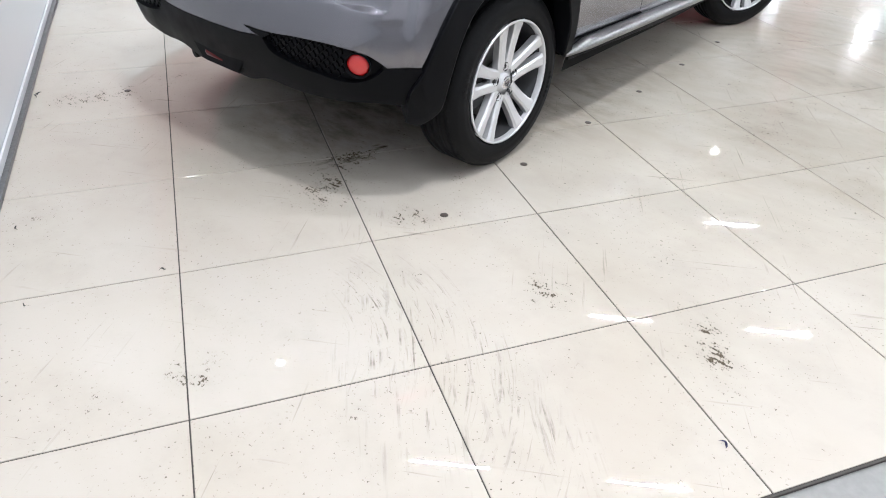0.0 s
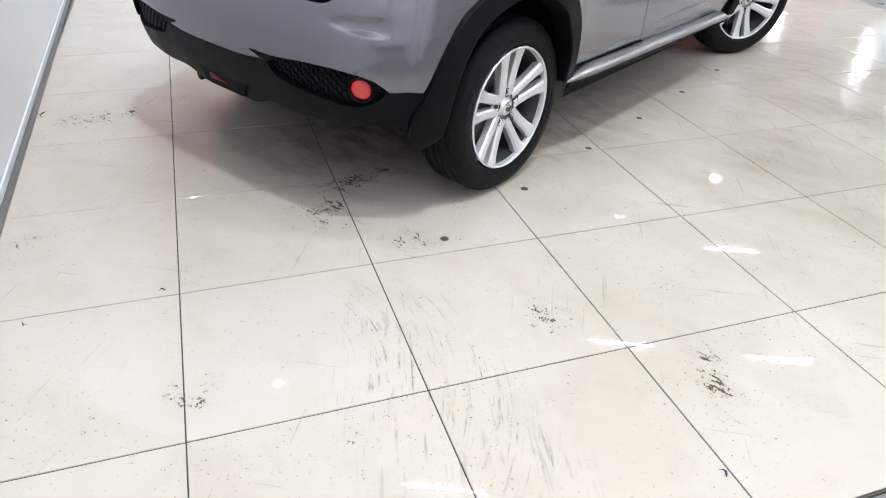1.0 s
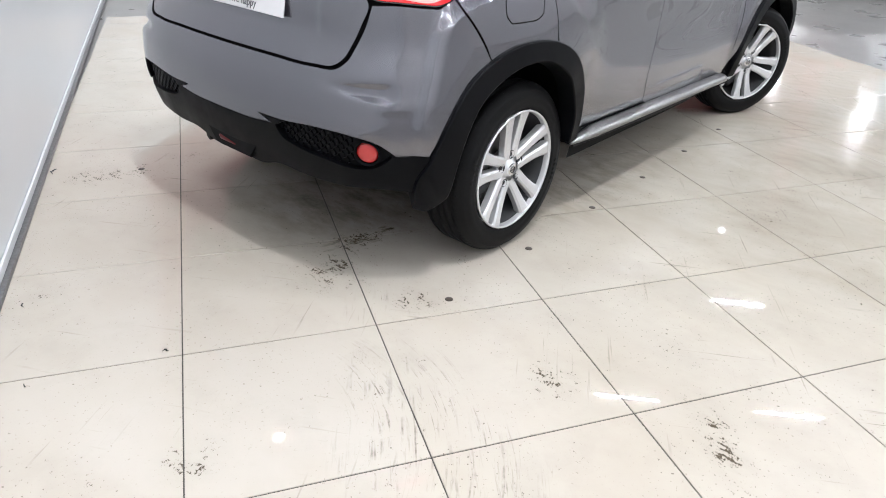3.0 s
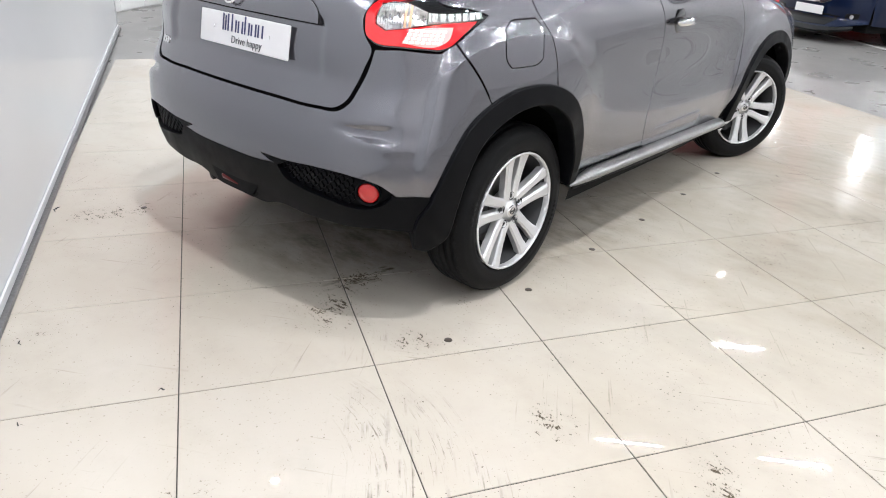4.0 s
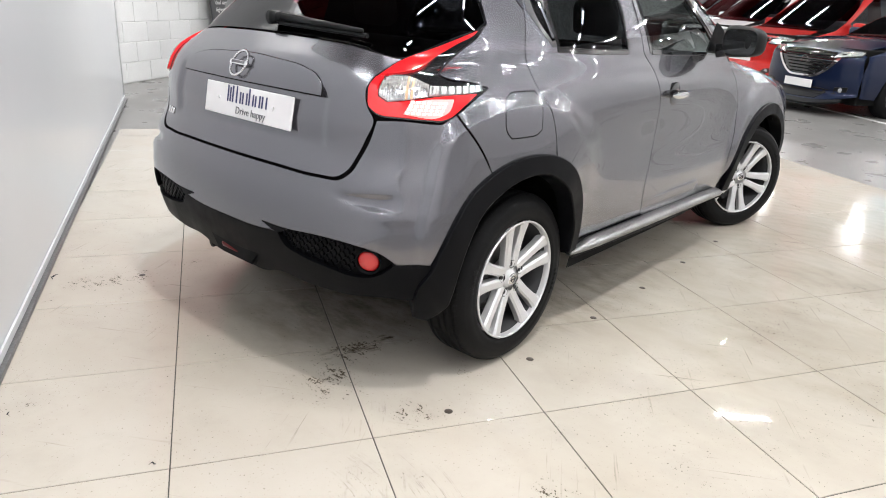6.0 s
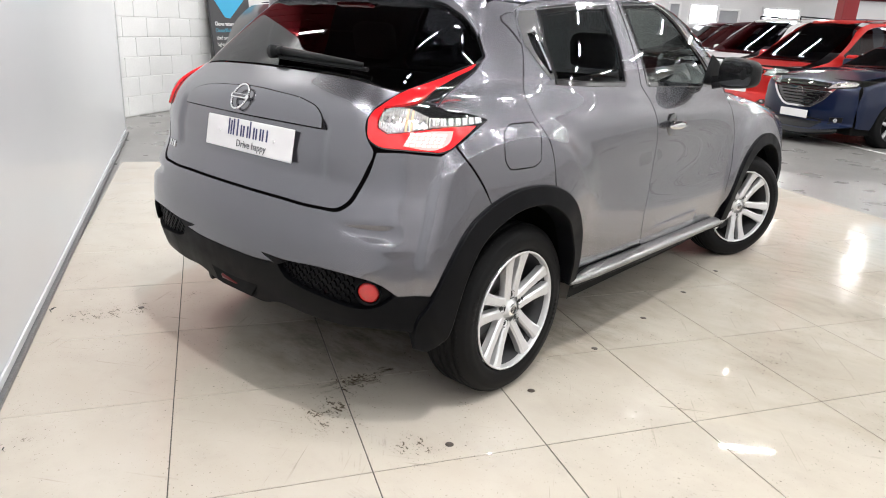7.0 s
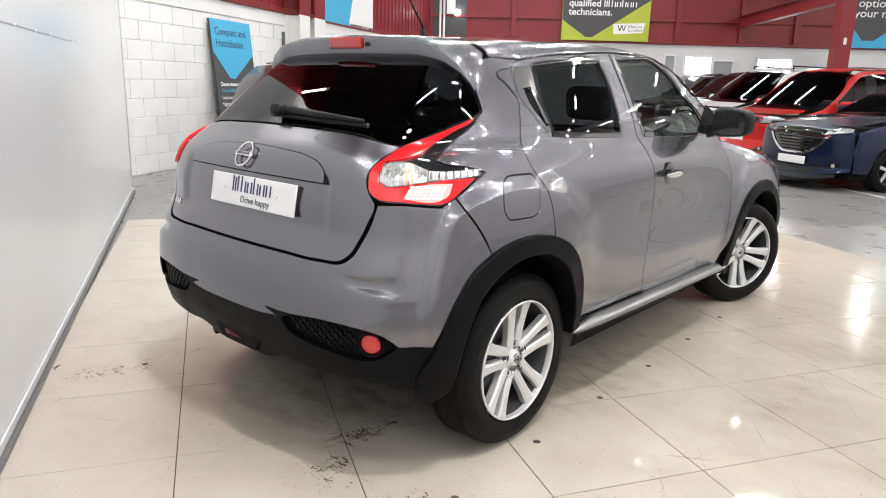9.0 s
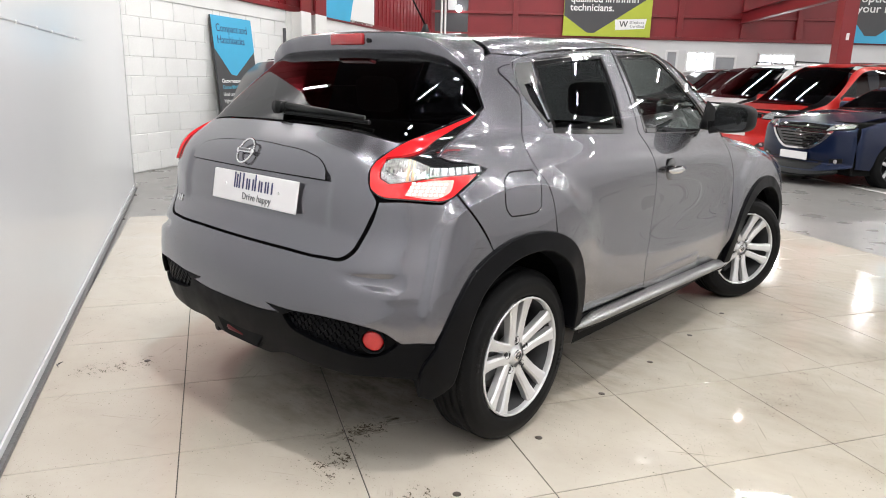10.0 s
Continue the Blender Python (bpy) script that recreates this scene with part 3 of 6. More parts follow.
def spoiler_mesh():
    """A visor over the rear window: an upright rear face that wraps round the corners, and a top that runs into the roof."""
    at = np.linspace(-0.712, 0.712, 73)
    m = np.abs(at)
    low, nl = onto("ring", at, np.interp(m, [0, 0.3, 0.48, 0.585, 0.655, 0.692, 0.712], [1.462, 1.459, 1.453, 1.436, 1.400, 1.364, 1.335]))
    low = low + nl * 0.004
    tall = np.interp(m, [0, 0.40, 0.52, 0.60, 0.66, 0.70, 0.712], [0.074, 0.072, 0.060, 0.040, 0.022, 0.010, 0.006])
    fa = np.array([0.0, 0.25, 0.45, 0.55, 0.62])
    f1, _ = onto("top", [0.037, 0.037, 0.034, 0.028, 0.012], [0.0, -0.20, -0.36, -0.46, -0.55])
    f2, _ = onto("side", [0.0, -0.02, -0.038, -0.085], [1.463, 1.42, 1.385, 1.335])
    fa, fp = np.concatenate([fa, [0.65, 0.675, 0.692, 0.712]]), np.concatenate([f1, f2])
    ahead = np.stack([np.interp(m, fa, fp[:, k]) for k in range(3)], 1)
    ahead[:, 1] *= np.sign(at)
    ahead[:, 2] += 0.004
    out = nl * [1, 1, 0]
    out /= np.linalg.norm(out, axis=1, keepdims=True)
    up = np.array([0, 0, 1.0]) * tall[:, None]
    lean = out * tall[:, None]
    rows = [low - nl * 0.03, low + lean * 0.02, low + lean * 0.10 + up * 0.12, low + lean * 0.12 + up * 0.80, low + lean * 0.06 + up * 0.95, low - lean * 0.10 + up]
    for k in (0.30, 0.55, 0.8, 1.0):
        rows.append((low - lean * 0.10 + up) * (1 - k) + ahead * k + np.array([0, 0, 0.006]) * (k * (1 - k) * 4))
    bm = bmesh.new()
    grid = [[bm.verts.new(tuple(v)) for v in r] for r in rows]
    for r0, r1 in zip(grid, grid[1:]):
        for i in range(len(at) - 1):
            bm.faces.new((r0[i], r0[i + 1], r1[i + 1], r1[i]))
    bmesh.ops.recalc_face_normals(bm, faces=bm.faces[:])
    return bm, (low + lean * 0.12 + up * 0.5)[len(at) // 2]


bm, SPOIL_FACE = spoiler_mesh()
spoiler = part("roof_spoiler", bm, PAINT, car, smooth=True)
roof_side = from_side("top", [(0.035, 1.459), (0.20, 1.461), (0.45, 1.4925), (0.722, 1.5115), (0.90, 1.5235), (1.20, 1.527), (1.38, 1.518), (1.47, 1.498)])
ROOF = [(0.042, 0.0), (0.040, -0.25), (0.034, -0.45)] + roof_side + [(1.53, -0.45), (1.60, -0.25), (1.62, 0.0)]
roof = panel("roof", "top", both_top(ROOF), PAINT, car, step=0.03)
screen_side = from_side("top", [(1.50, 1.480), (1.75, 1.34), (2.0, 1.18), (2.2, 1.09)])
panel("windscreen", "top", both_top([(1.63, 0.0), (1.61, -0.25), (1.54, -0.44)] + screen_side + [(2.36, -0.4), (2.42, 0.0)]), CLEAR, car, "clear windscreen", thick=0.004, step=0.04, lift=-0.003)
hood_side = from_side("top", [(2.22, 1.06), (2.5, 1.01), (2.8, 0.93), (3.05, 0.87)])
panel("bonnet", "top", both_top([(2.43, 0.0), (2.37, -0.4)] + hood_side + [(3.15, -0.4), (3.2, 0.0)]), PAINT, car, step=0.035)

# doors: outline and window openings in the side view
B_GAP = [(0.997, 0.409), (1.000, 0.546), (1.040, 0.655), (1.068, 0.800), (1.045, 0.990), (1.005, 1.080), (0.930, 1.155)]
R_TOP = [(0.915, 1.521), (0.722, 1.509), (0.45, 1.490), (0.192, 1.458), (0.135, 1.440), (0.116, 1.405)]
R_DOOR = [DOOR_R[0]] + ARCH_R_OUT[6:11] + [(0.380, 0.424), (0.526, 0.418), (0.75, 0.412)] + B_GAP + R_TOP + DOOR_R[:0:-1]
R_GLASS = [(0.262, 1.430), (0.45, 1.452), (0.790, 1.478), (0.790, 1.35), (0.786, 1.168), (0.55, 1.172), (0.262, 1.188), (0.238, 1.30)]
R_PULL = [(0.150, 1.355), (0.200, 1.362), (0.213, 1.34), (0.245, 1.222), (0.228, 1.207), (0.195, 1.245), (0.165, 1.29)]
GAP_F = [(2.031, 0.423), (2.042, 0.554), (2.085, 0.728), (2.105, 0.855), (2.078, 0.936), (2.040, 1.015), (2.016, 1.085)]
A_PILLAR = [(1.93, 1.16), (1.80, 1.27), (1.62, 1.41), (1.50, 1.485), (1.40, 1.516), (1.2, 1.522), (0.922, 1.521)]
F_DOOR = [(0.999, 0.408), (1.5, 0.384), (2.0, 0.364)] + GAP_F + A_PILLAR + B_GAP[::-1]
F_GLASS = [(0.966, 1.486), (1.20, 1.498), (1.355, 1.499), (1.42, 1.470), (1.60, 1.330), (1.74, 1.215), (1.80, 1.150), (1.72, 1.140), (1.35, 1.150), (1.000, 1.162), (0.985, 1.30)]
doors = panel("rear_door", "side", R_DOOR, PAINT, car, pair=True, holes=[R_GLASS, R_PULL], step=0.018, gap=0.0034)
fdoors = panel("front_door", "side", F_DOOR, PAINT, car, pair=True, holes=[F_GLASS], step=0.02, gap=0.0034)
panel("side_window", "side", R_GLASS, TINTED, doors[0], "dark privacy glass", pair=True, under=doors[1], lift=-0.012, thick=0.003, gap=-0.006, step=0.035)
panel("side_window", "side", F_GLASS, CLEAR, fdoors[0], pair=True, under=fdoors[1], lift=-0.012, thick=0.003, gap=-0.006, step=0.035)
panel("handle_recess", "side", R_PULL, GLOSS_BLACK, doors[0], pair=True, under=doors[1], lift=-0.016, thick=0.003, gap=-0.004)
panel("door_handle", "side", [(0.188, 1.352), (0.205, 1.345), (0.238, 1.226), (0.222, 1.222)], PAINT, doors[0], pair=True, under=doors[1], lift=0.004, thick=0.02)


def ribbon(name, mode, pts, width, mat, parent, lift=0.004, pair=None, closed=False):
    """A slim strip along a line of the map."""
    q = np.array(pts, float)
    t = np.gradient(q, axis=0)
    t /= np.hypot(*t.T)[:, None]
    s = np.stack([-t[:, 1], t[:, 0]], 1) * width / 2
    loop = [tuple(v) for v in q + s] + [tuple(v) for v in (q - s)[::-1]]
    return panel(name, mode, loop, mat, parent, lift=lift, thick=0.012, gap=0, pair=pair is not None, under=pair, step=0.02)


def frame_ring(outline, parent, other, out, into, mat, name, lift):
    """A strip round a window opening."""
    loop = flow(outline, 0.02)
    turns = [tuple(v) for v in shrunk(loop, -out)], [tuple(v) for v in shrunk(loop, into)]
    panel(name, "side", turns[0], mat, parent, pair=True, under=other, holes=[turns[1]], lift=lift, thick=0.008, gap=0, step=0.02, edge=0.0008)


frame_ring(R_GLASS, doors[0], doors[1], 0.013, 0.006, GLOSS_BLACK, "window_frame", 0.0015)
frame_ring(F_GLASS, fdoors[0], fdoors[1], 0.012, 0.006, GLOSS_BLACK, "window_frame", 0.0015)
HANDLE_PANEL = [(0.128, 1.408), (0.150, 1.432), (0.238, 1.440), (0.222, 1.30), (0.246, 1.196), (0.225, 1.190), (0.170, 1.250), (0.118, 1.318)]
panel("handle_panel", "side", HANDLE_PANEL, SATIN, doors[0], "satin dark grey panel round the pillar handle", pair=True, under=doors[1], holes=[R_PULL], lift=0.0025, thick=0.006, gap=0.001, step=0.015, edge=0.0008)
PILLAR_TRIM = from_side("ring", [(0.103, 1.318), (0.066, 1.368), (0.038, 1.392), (0.042, 1.408), (0.070, 1.418), (0.110, 1.424), (0.104, 1.37)])
# the dark gap round the trim is a black sheet laid beneath it
panel("pillar_trim_seal", "ring", PILLAR_TRIM, GAP_BLACK, quarter[0], "black sheet painting the dark gap round the pillar trim", pair=True, under=quarter[1], lift=0.0012, thick=0.003, gap=-0.0018, edge=0.0004, step=0.015)
panel("pillar_trim", "ring", PILLAR_TRIM, PAINT, quarter[0], pair=True, under=quarter[1], lift=0.003, thick=0.003, gap=0.0012, edge=0.0006, step=0.015)
ribbon("window_seal", "side", [(0.25, 1.182), (0.45, 1.171), (0.78, 1.161)], 0.014, GLOSS_BLACK, doors[0], pair=doors[1])
ribbon("window_seal", "side", [(1.01, 1.155), (1.35, 1.143), (1.80, 1.134)], 0.014, GLOSS_BLACK, fdoors[0], pair=fdoors[1])
ribbon("window_frame", "side", [(0.252, 1.445), (0.45, 1.466), (0.80, 1.492)], 0.008, CHROME, doors[0], pair=doors[1])
ribbon("window_frame", "side", [(0.966, 1.498), (1.20, 1.510), (1.36, 1.512), (1.44, 1.478), (1.62, 1.345), (1.78, 1.215)], 0.008, CHROME, fdoors[0], pair=fdoors[1])

# front wings and nose
WING = GAP_F[::-1] + [p for p in ARCH_F_OUT if p[1] > 0.42 and p[0] < FX + 0.4] + [(2.98, 0.52), (3.05, 0.70), (3.02, 0.87), (2.80, 0.93), (2.50, 1.010), (2.20, 1.060)]
panel("front_wing", "side", WING, PAINT, car, pair=True, step=0.02)
panel("front_bumper", "ring", [(2.575, 0.34), (2.65, 0.30), (2.82, 0.28), (2.82, 0.80), (2.65, 0.84), (2.585, 0.86), (2.570, 0.66), (2.575, 0.5)], PAINT, car, pair=True, step=0.04)
(hp,), (hn,) = onto("side", [2.62], [0.985])
for s in (-1, 1):
    bm = bmesh.new()
    bmesh.ops.create_uvsphere(bm, u_segments=20, v_segments=12, radius=1)
    bm.transform(Matrix.Translation((2.70, s * 0.66, 0.955)) @ Matrix.Rotation(radians(14), 4, "Y") @ Matrix.Diagonal((0.20, 0.055, 0.045, 1)))
    part("headlamp", bm, CLEAR_LENS, car, "clear front lamp on the wing top", smooth=True)

# wheel arch trims, sills, side bars
panel("wheel_arch_trim", "side", ARCH_R_OUT + [(0.382, 0.385), (0.335, 0.375)] + ARCH_R_IN[::-1] + [(-0.435, 0.40), (-0.445, 0.345), (-0.480, 0.325), (-0.520, 0.345), (-0.535, 0.42)], TRIM, car, "black plastic wheel arch trim", pair=True, lift=0.013, thick=0.075, step=0.02, edge=0.008, gap=0.001)
panel("wheel_arch_trim", "side", [(2.085, 0.34)] + ARCH_F_OUT + [(3.0, 0.30), (2.96, 0.30)] + ARCH_F_IN[::-1] + [(2.14, 0.34)], TRIM, car, "black plastic wheel arch trim", pair=True, lift=0.013, thick=0.075, step=0.02, edge=0.008, gap=0.001)
panel("sill", "side", [(0.378, 0.415), (0.75, 0.405), (1.0, 0.401), (1.5, 0.376), (2.0, 0.356), (2.09, 0.36), (2.07, 0.29), (1.2, 0.29), (0.42, 0.32)], TRIM, car, pair=True, lift=-0.004, step=0.03)
for s in (-1, 1):
    bm = bmesh.new()
    prev = None
    for x in np.linspace(0.36, 2.03, 36):
        k = min(1.0, (x - 0.34) / 0.16, (2.06 - x) / 0.12)
        w, h = 0.034 * k ** 0.6 + 0.004, 0.021 * k ** 0.6 + 0.003
        zc, yc = 0.398 - 0.020 * x - 0.035 * (1 - k), 0.802 + 0.032 * k
        ring_v = [bm.verts.new((x, s * (yc + w * math.cos(a)), zc + h * math.sin(a))) for a in np.linspace(0, 2 * math.pi, 17)[:-1]]
        if prev:
            for i in range(16):
                bm.faces.new((prev[i], prev[(i + 1) % 16], ring_v[(i + 1) % 16], ring_v[i]))
        prev = ring_v
    bmesh.ops.recalc_face_normals(bm, faces=bm.faces[:])
    part("side_bar", bm, SILVER_BAR, car, "scuffed silver sill bar", smooth=True)


# dark inner body behind the joints, wheel houses, floor pan
def inner_shell():
    us, zs = np.linspace(-2.82, 2.82, 190), np.linspace(0.26, 1.12, 34)
    U, Z = np.meshgrid(us, zs)
    p, n = onto("ring", U.ravel(), Z.ravel())
    p = p - n * np.array([0.022])
    W = len(us)
    keep = []
    for j in range(len(zs) - 1):
        for i in range(W - 1):
            f = (j * W + i, j * W + i + 1, (j + 1) * W + i + 1, (j + 1) * W + i)
            c = p[list(f)].mean(0)
            if c[0] < 0.3 and c[2] < 0.425:
                continue
            if min(math.hypot(c[0], c[2] - 0.36), math.hypot(c[0] - WHEELBASE, c[2] - 0.35)) > 0.43 or abs(c[1]) < 0.5:
                keep.append(f)
    me = bpy.data.meshes.new("inner_body")
    me.from_pydata(p.tolist(), [], keep)
    me.materials.append(GAP_BLACK)
    ob = new("inner_body", me)
    ob.parent = car
    return ob


inner_shell()
part("floor_pan", box(-0.30, 3.0, -0.56, 0.56, 0.30, 0.32), GAP_BLACK, car)
part("under_tray", box(0.44, 2.08, -0.74, 0.74, 0.322, 0.345, 0.006), GAP_BLACK, car)
for wx in (0.0, WHEELBASE):
    for s in (-1, 1):
        bm = bmesh.new()
        bmesh.ops.create_cone(bm, cap_ends=True, segments=40, radius1=0.425, radius2=0.425, depth=0.36)
        bm.transform(Matrix.Translation((wx, s * 0.57, 0.37)) @ Matrix.Rotation(radians(90), 4, "X"))
        bm.normal_update()
        gone = [f for f in bm.faces if f.normal.y * s > 0.9]
        bmesh.ops.delete(bm, geom=gone, context="FACES")
        bmesh.ops.bisect_plane(bm, geom=bm.verts[:] + bm.edges[:] + bm.faces[:], plane_co=(0, 0, 0.36), plane_no=(0, 0, -1), clear_outer=True)
        part("wheel_house", bm, GAP_BLACK, car)


# tail lamps
LAMP = [(0.442, 1.050), (0.440, 1.078), (0.449, 1.102), (0.501, 1.156), (0.567, 1.193), (0.640, 1.225), (0.709, 1.250), (0.744, 1.268), (0.701, 1.225), (0.653, 1.188),
        (0.606, 1.145), (0.590, 1.119), (0.617, 1.103), (0.675, 1.092), (0.732, 1.071), (0.694, 1.049), (0.649, 1.014), (0.623, 0.988), (0.610, 0.984), (0.586, 0.987), (0.525, 0.993), (0.468, 1.001), (0.448, 1.020)]
lamps = panel("tail_lamp", "ring", LAMP, GLOSS_BLACK, car, "lit boomerang tail lamp in glossy black housing", pair=True, lift=0.002, thick=0.03, step=0.015, gap=0.0005)
two = dict(pair=True, under=lamps[1], step=0.012, gap=0.0004)
panel("red_arm", "ring", [(0.452, 1.098), (0.501, 1.149), (0.567, 1.186), (0.640, 1.219), (0.700, 1.243), (0.690, 1.233), (0.632, 1.202), (0.580, 1.165), (0.545, 1.128), (0.500, 1.114), (0.466, 1.108)], RED_LIT, lamps[0], "glowing red upper arm of the lamp", lift=0.012, thick=0.012, **two)
panel("red_lens", "ring", [(0.4455, 1.052), (0.444, 1.078), (0.452, 1.098), (0.472, 1.107), (0.464, 1.080), (0.467, 1.052), (0.490, 1.036), (0.535, 1.043), (0.575, 1.051), (0.612, 1.056), (0.692, 1.058), (0.660, 1.029), (0.621, 0.993), (0.607, 0.9885), (0.586, 0.991), (0.525, 0.997), (0.469, 1.005), (0.451, 1.022)], RED_LIT, lamps[0], lift=0.012, thick=0.012, **two)
panel("brake_light", "ring", [(0.527, 1.006), (0.604, 0.999), (0.622, 1.012), (0.632, 1.046), (0.575, 1.046), (0.540, 1.038)], RED_LED, lamps[0], "bright red brake light", lift=0.0145, thick=0.008, **two)
panel("indicator_lens", "ring", [(0.468, 1.082), (0.470, 1.056), (0.492, 1.040), (0.535, 1.047), (0.574, 1.056), (0.576, 1.088), (0.530, 1.108), (0.485, 1.108), (0.473, 1.100)], SILVER_BOWL, lamps[0], "clear indicator lens over a silver bowl", lift=0.008, thick=0.008, **two)
panel("bulb", "ring", [(0.520, 1.070), (0.535, 1.060), (0.545, 1.075), (0.540, 1.098), (0.525, 1.095)], AMBER, lamps[0], lift=0.012, thick=0.006, **two)
panel("reversing_lens", "ring", [(0.578, 1.059), (0.640, 1.062), (0.712, 1.066), (0.690, 1.079), (0.640, 1.080), (0.578, 1.084)], CLEAR_LENS, lamps[0], "clear reversing lens", lift=0.010, thick=0.008, **two)
# ribs of the clear lenses, rows of diodes
rib = dict(pair=True, under=lamps[1], step=0.02, gap=0.0)
for k in range(19):
    a = 0.4735 + 0.0054 * k
    lo = max(1.060 - (a - 0.470) * 0.9, 1.0425 + max(a - 0.495, 0) * 0.16)
    hi = min(1.088 + (a - 0.470) * 1.4, 1.104, 1.104 - (a - 0.530) * 0.45)
    cut = lo + (hi - lo) * (0.35 + 0.3 * ((k * 7) % 5) / 4)
    for z0, z1, odd in ((lo, cut - 0.001, 0), (cut + 0.001, hi, 1)):
        panel("lens_rib", "ring", [(a, z0), (a + 0.0034, z0), (a + 0.0034, z1), (a, z1)], AMBER if k in (10, 12) else (SILVER_BOWL, CLEAR_LENS, SMOKED_LENS)[(k * 3 + odd * 2) % 3], lamps[0], lift=0.0125 + 0.001 * odd, thick=0.005, **rib)
for k in range(22):
    a = 0.581 + 0.0058 * k
    foot = 1.062 + 0.06 * max(a - 0.65, 0)
    panel("lens_rib", "ring", [(a, foot), (a + 0.0032, foot), (a + 0.0032, 1.080), (a, 1.081)], CLEAR_LENS if k % 3 else SILVER_BOWL, lamps[0], lift=0.0135, thick=0.005, **rib)
for j in range(4):
    for k in range(8):
        a, b = 0.531 + 0.0115 * k + 0.003 * j, 1.0065 + 0.0103 * j - 0.06 * (0.0115 * k)
        if a < 0.604 + 0.2 * (b - 1.0):
            panel("diode", "ring", [(a, b), (a + 0.0072, b), (a + 0.0072, b + 0.0055), (a, b + 0.0055)], LED_DOT, lamps[0], lift=0.0162, thick=0.003, edge=0.0006, **rib)

# high brake lamp, aerial, rear wiper
q = SPOIL_FACE
bm = box(-0.012, 0.016, -0.096, 0.096, -0.020, 0.024, 0.007, 3)
bm.transform(Matrix.Translation((q[0], 0.0, q[2] + 0.004)))
part("high_brake_lamp", bm, RED_LENS, spoiler, "red high-level brake lamp", smooth=True)
bm = rod((q[0] + 0.012, -0.125, q[2]), (q[0] - 0.006, -0.125, q[2]), 0.009, 12)
part("washer_jet", bm, BLACK_PLASTIC, spoiler)
bm = rod((0.28, 0.0, 1.535), (0.28, 0.0, 1.60), 0.030, 16, 0.008)
join(bm, rod((0.28, 0.0, 1.595), (0.06, 0.0, 1.86), 0.0045, 8, 0.002))
part("aerial", bm, BLACK_PLASTIC, roof, "short black roof aerial", smooth=True)
(q0, q1, q2), (n0, n1, n2) = onto("ring", [-0.02, 0.02, 0.38], [1.226, 1.230, 1.211])
q0, q1, q2 = (Vector(q + n * 0.028) for q, n in ((q0, n0), (q1, n1), (q2, n2)))
wiper = part("rear_wiper", rod(q0 + Vector((0.02, 0, 0)), q0 - Vector((0.02, 0, 0)), 0.024, 16), BLACK_PLASTIC, tailgate, "black plastic rear wiper", smooth=True)
bm = rod(q0, q1, 0.018, 12, 0.017)
join(bm, rod(q1, q2, 0.016, 12, 0.008))
part("wiper_arm", bm, BLACK_PLASTIC, wiper, smooth=True)
bm = rod(q0 + Vector((0.0, -0.03, -0.018)), q2 + Vector((0.005, -0.02, -0.014)), 0.007, 8)
part("wiper_blade", bm, BLACK_PLASTIC, wiper)

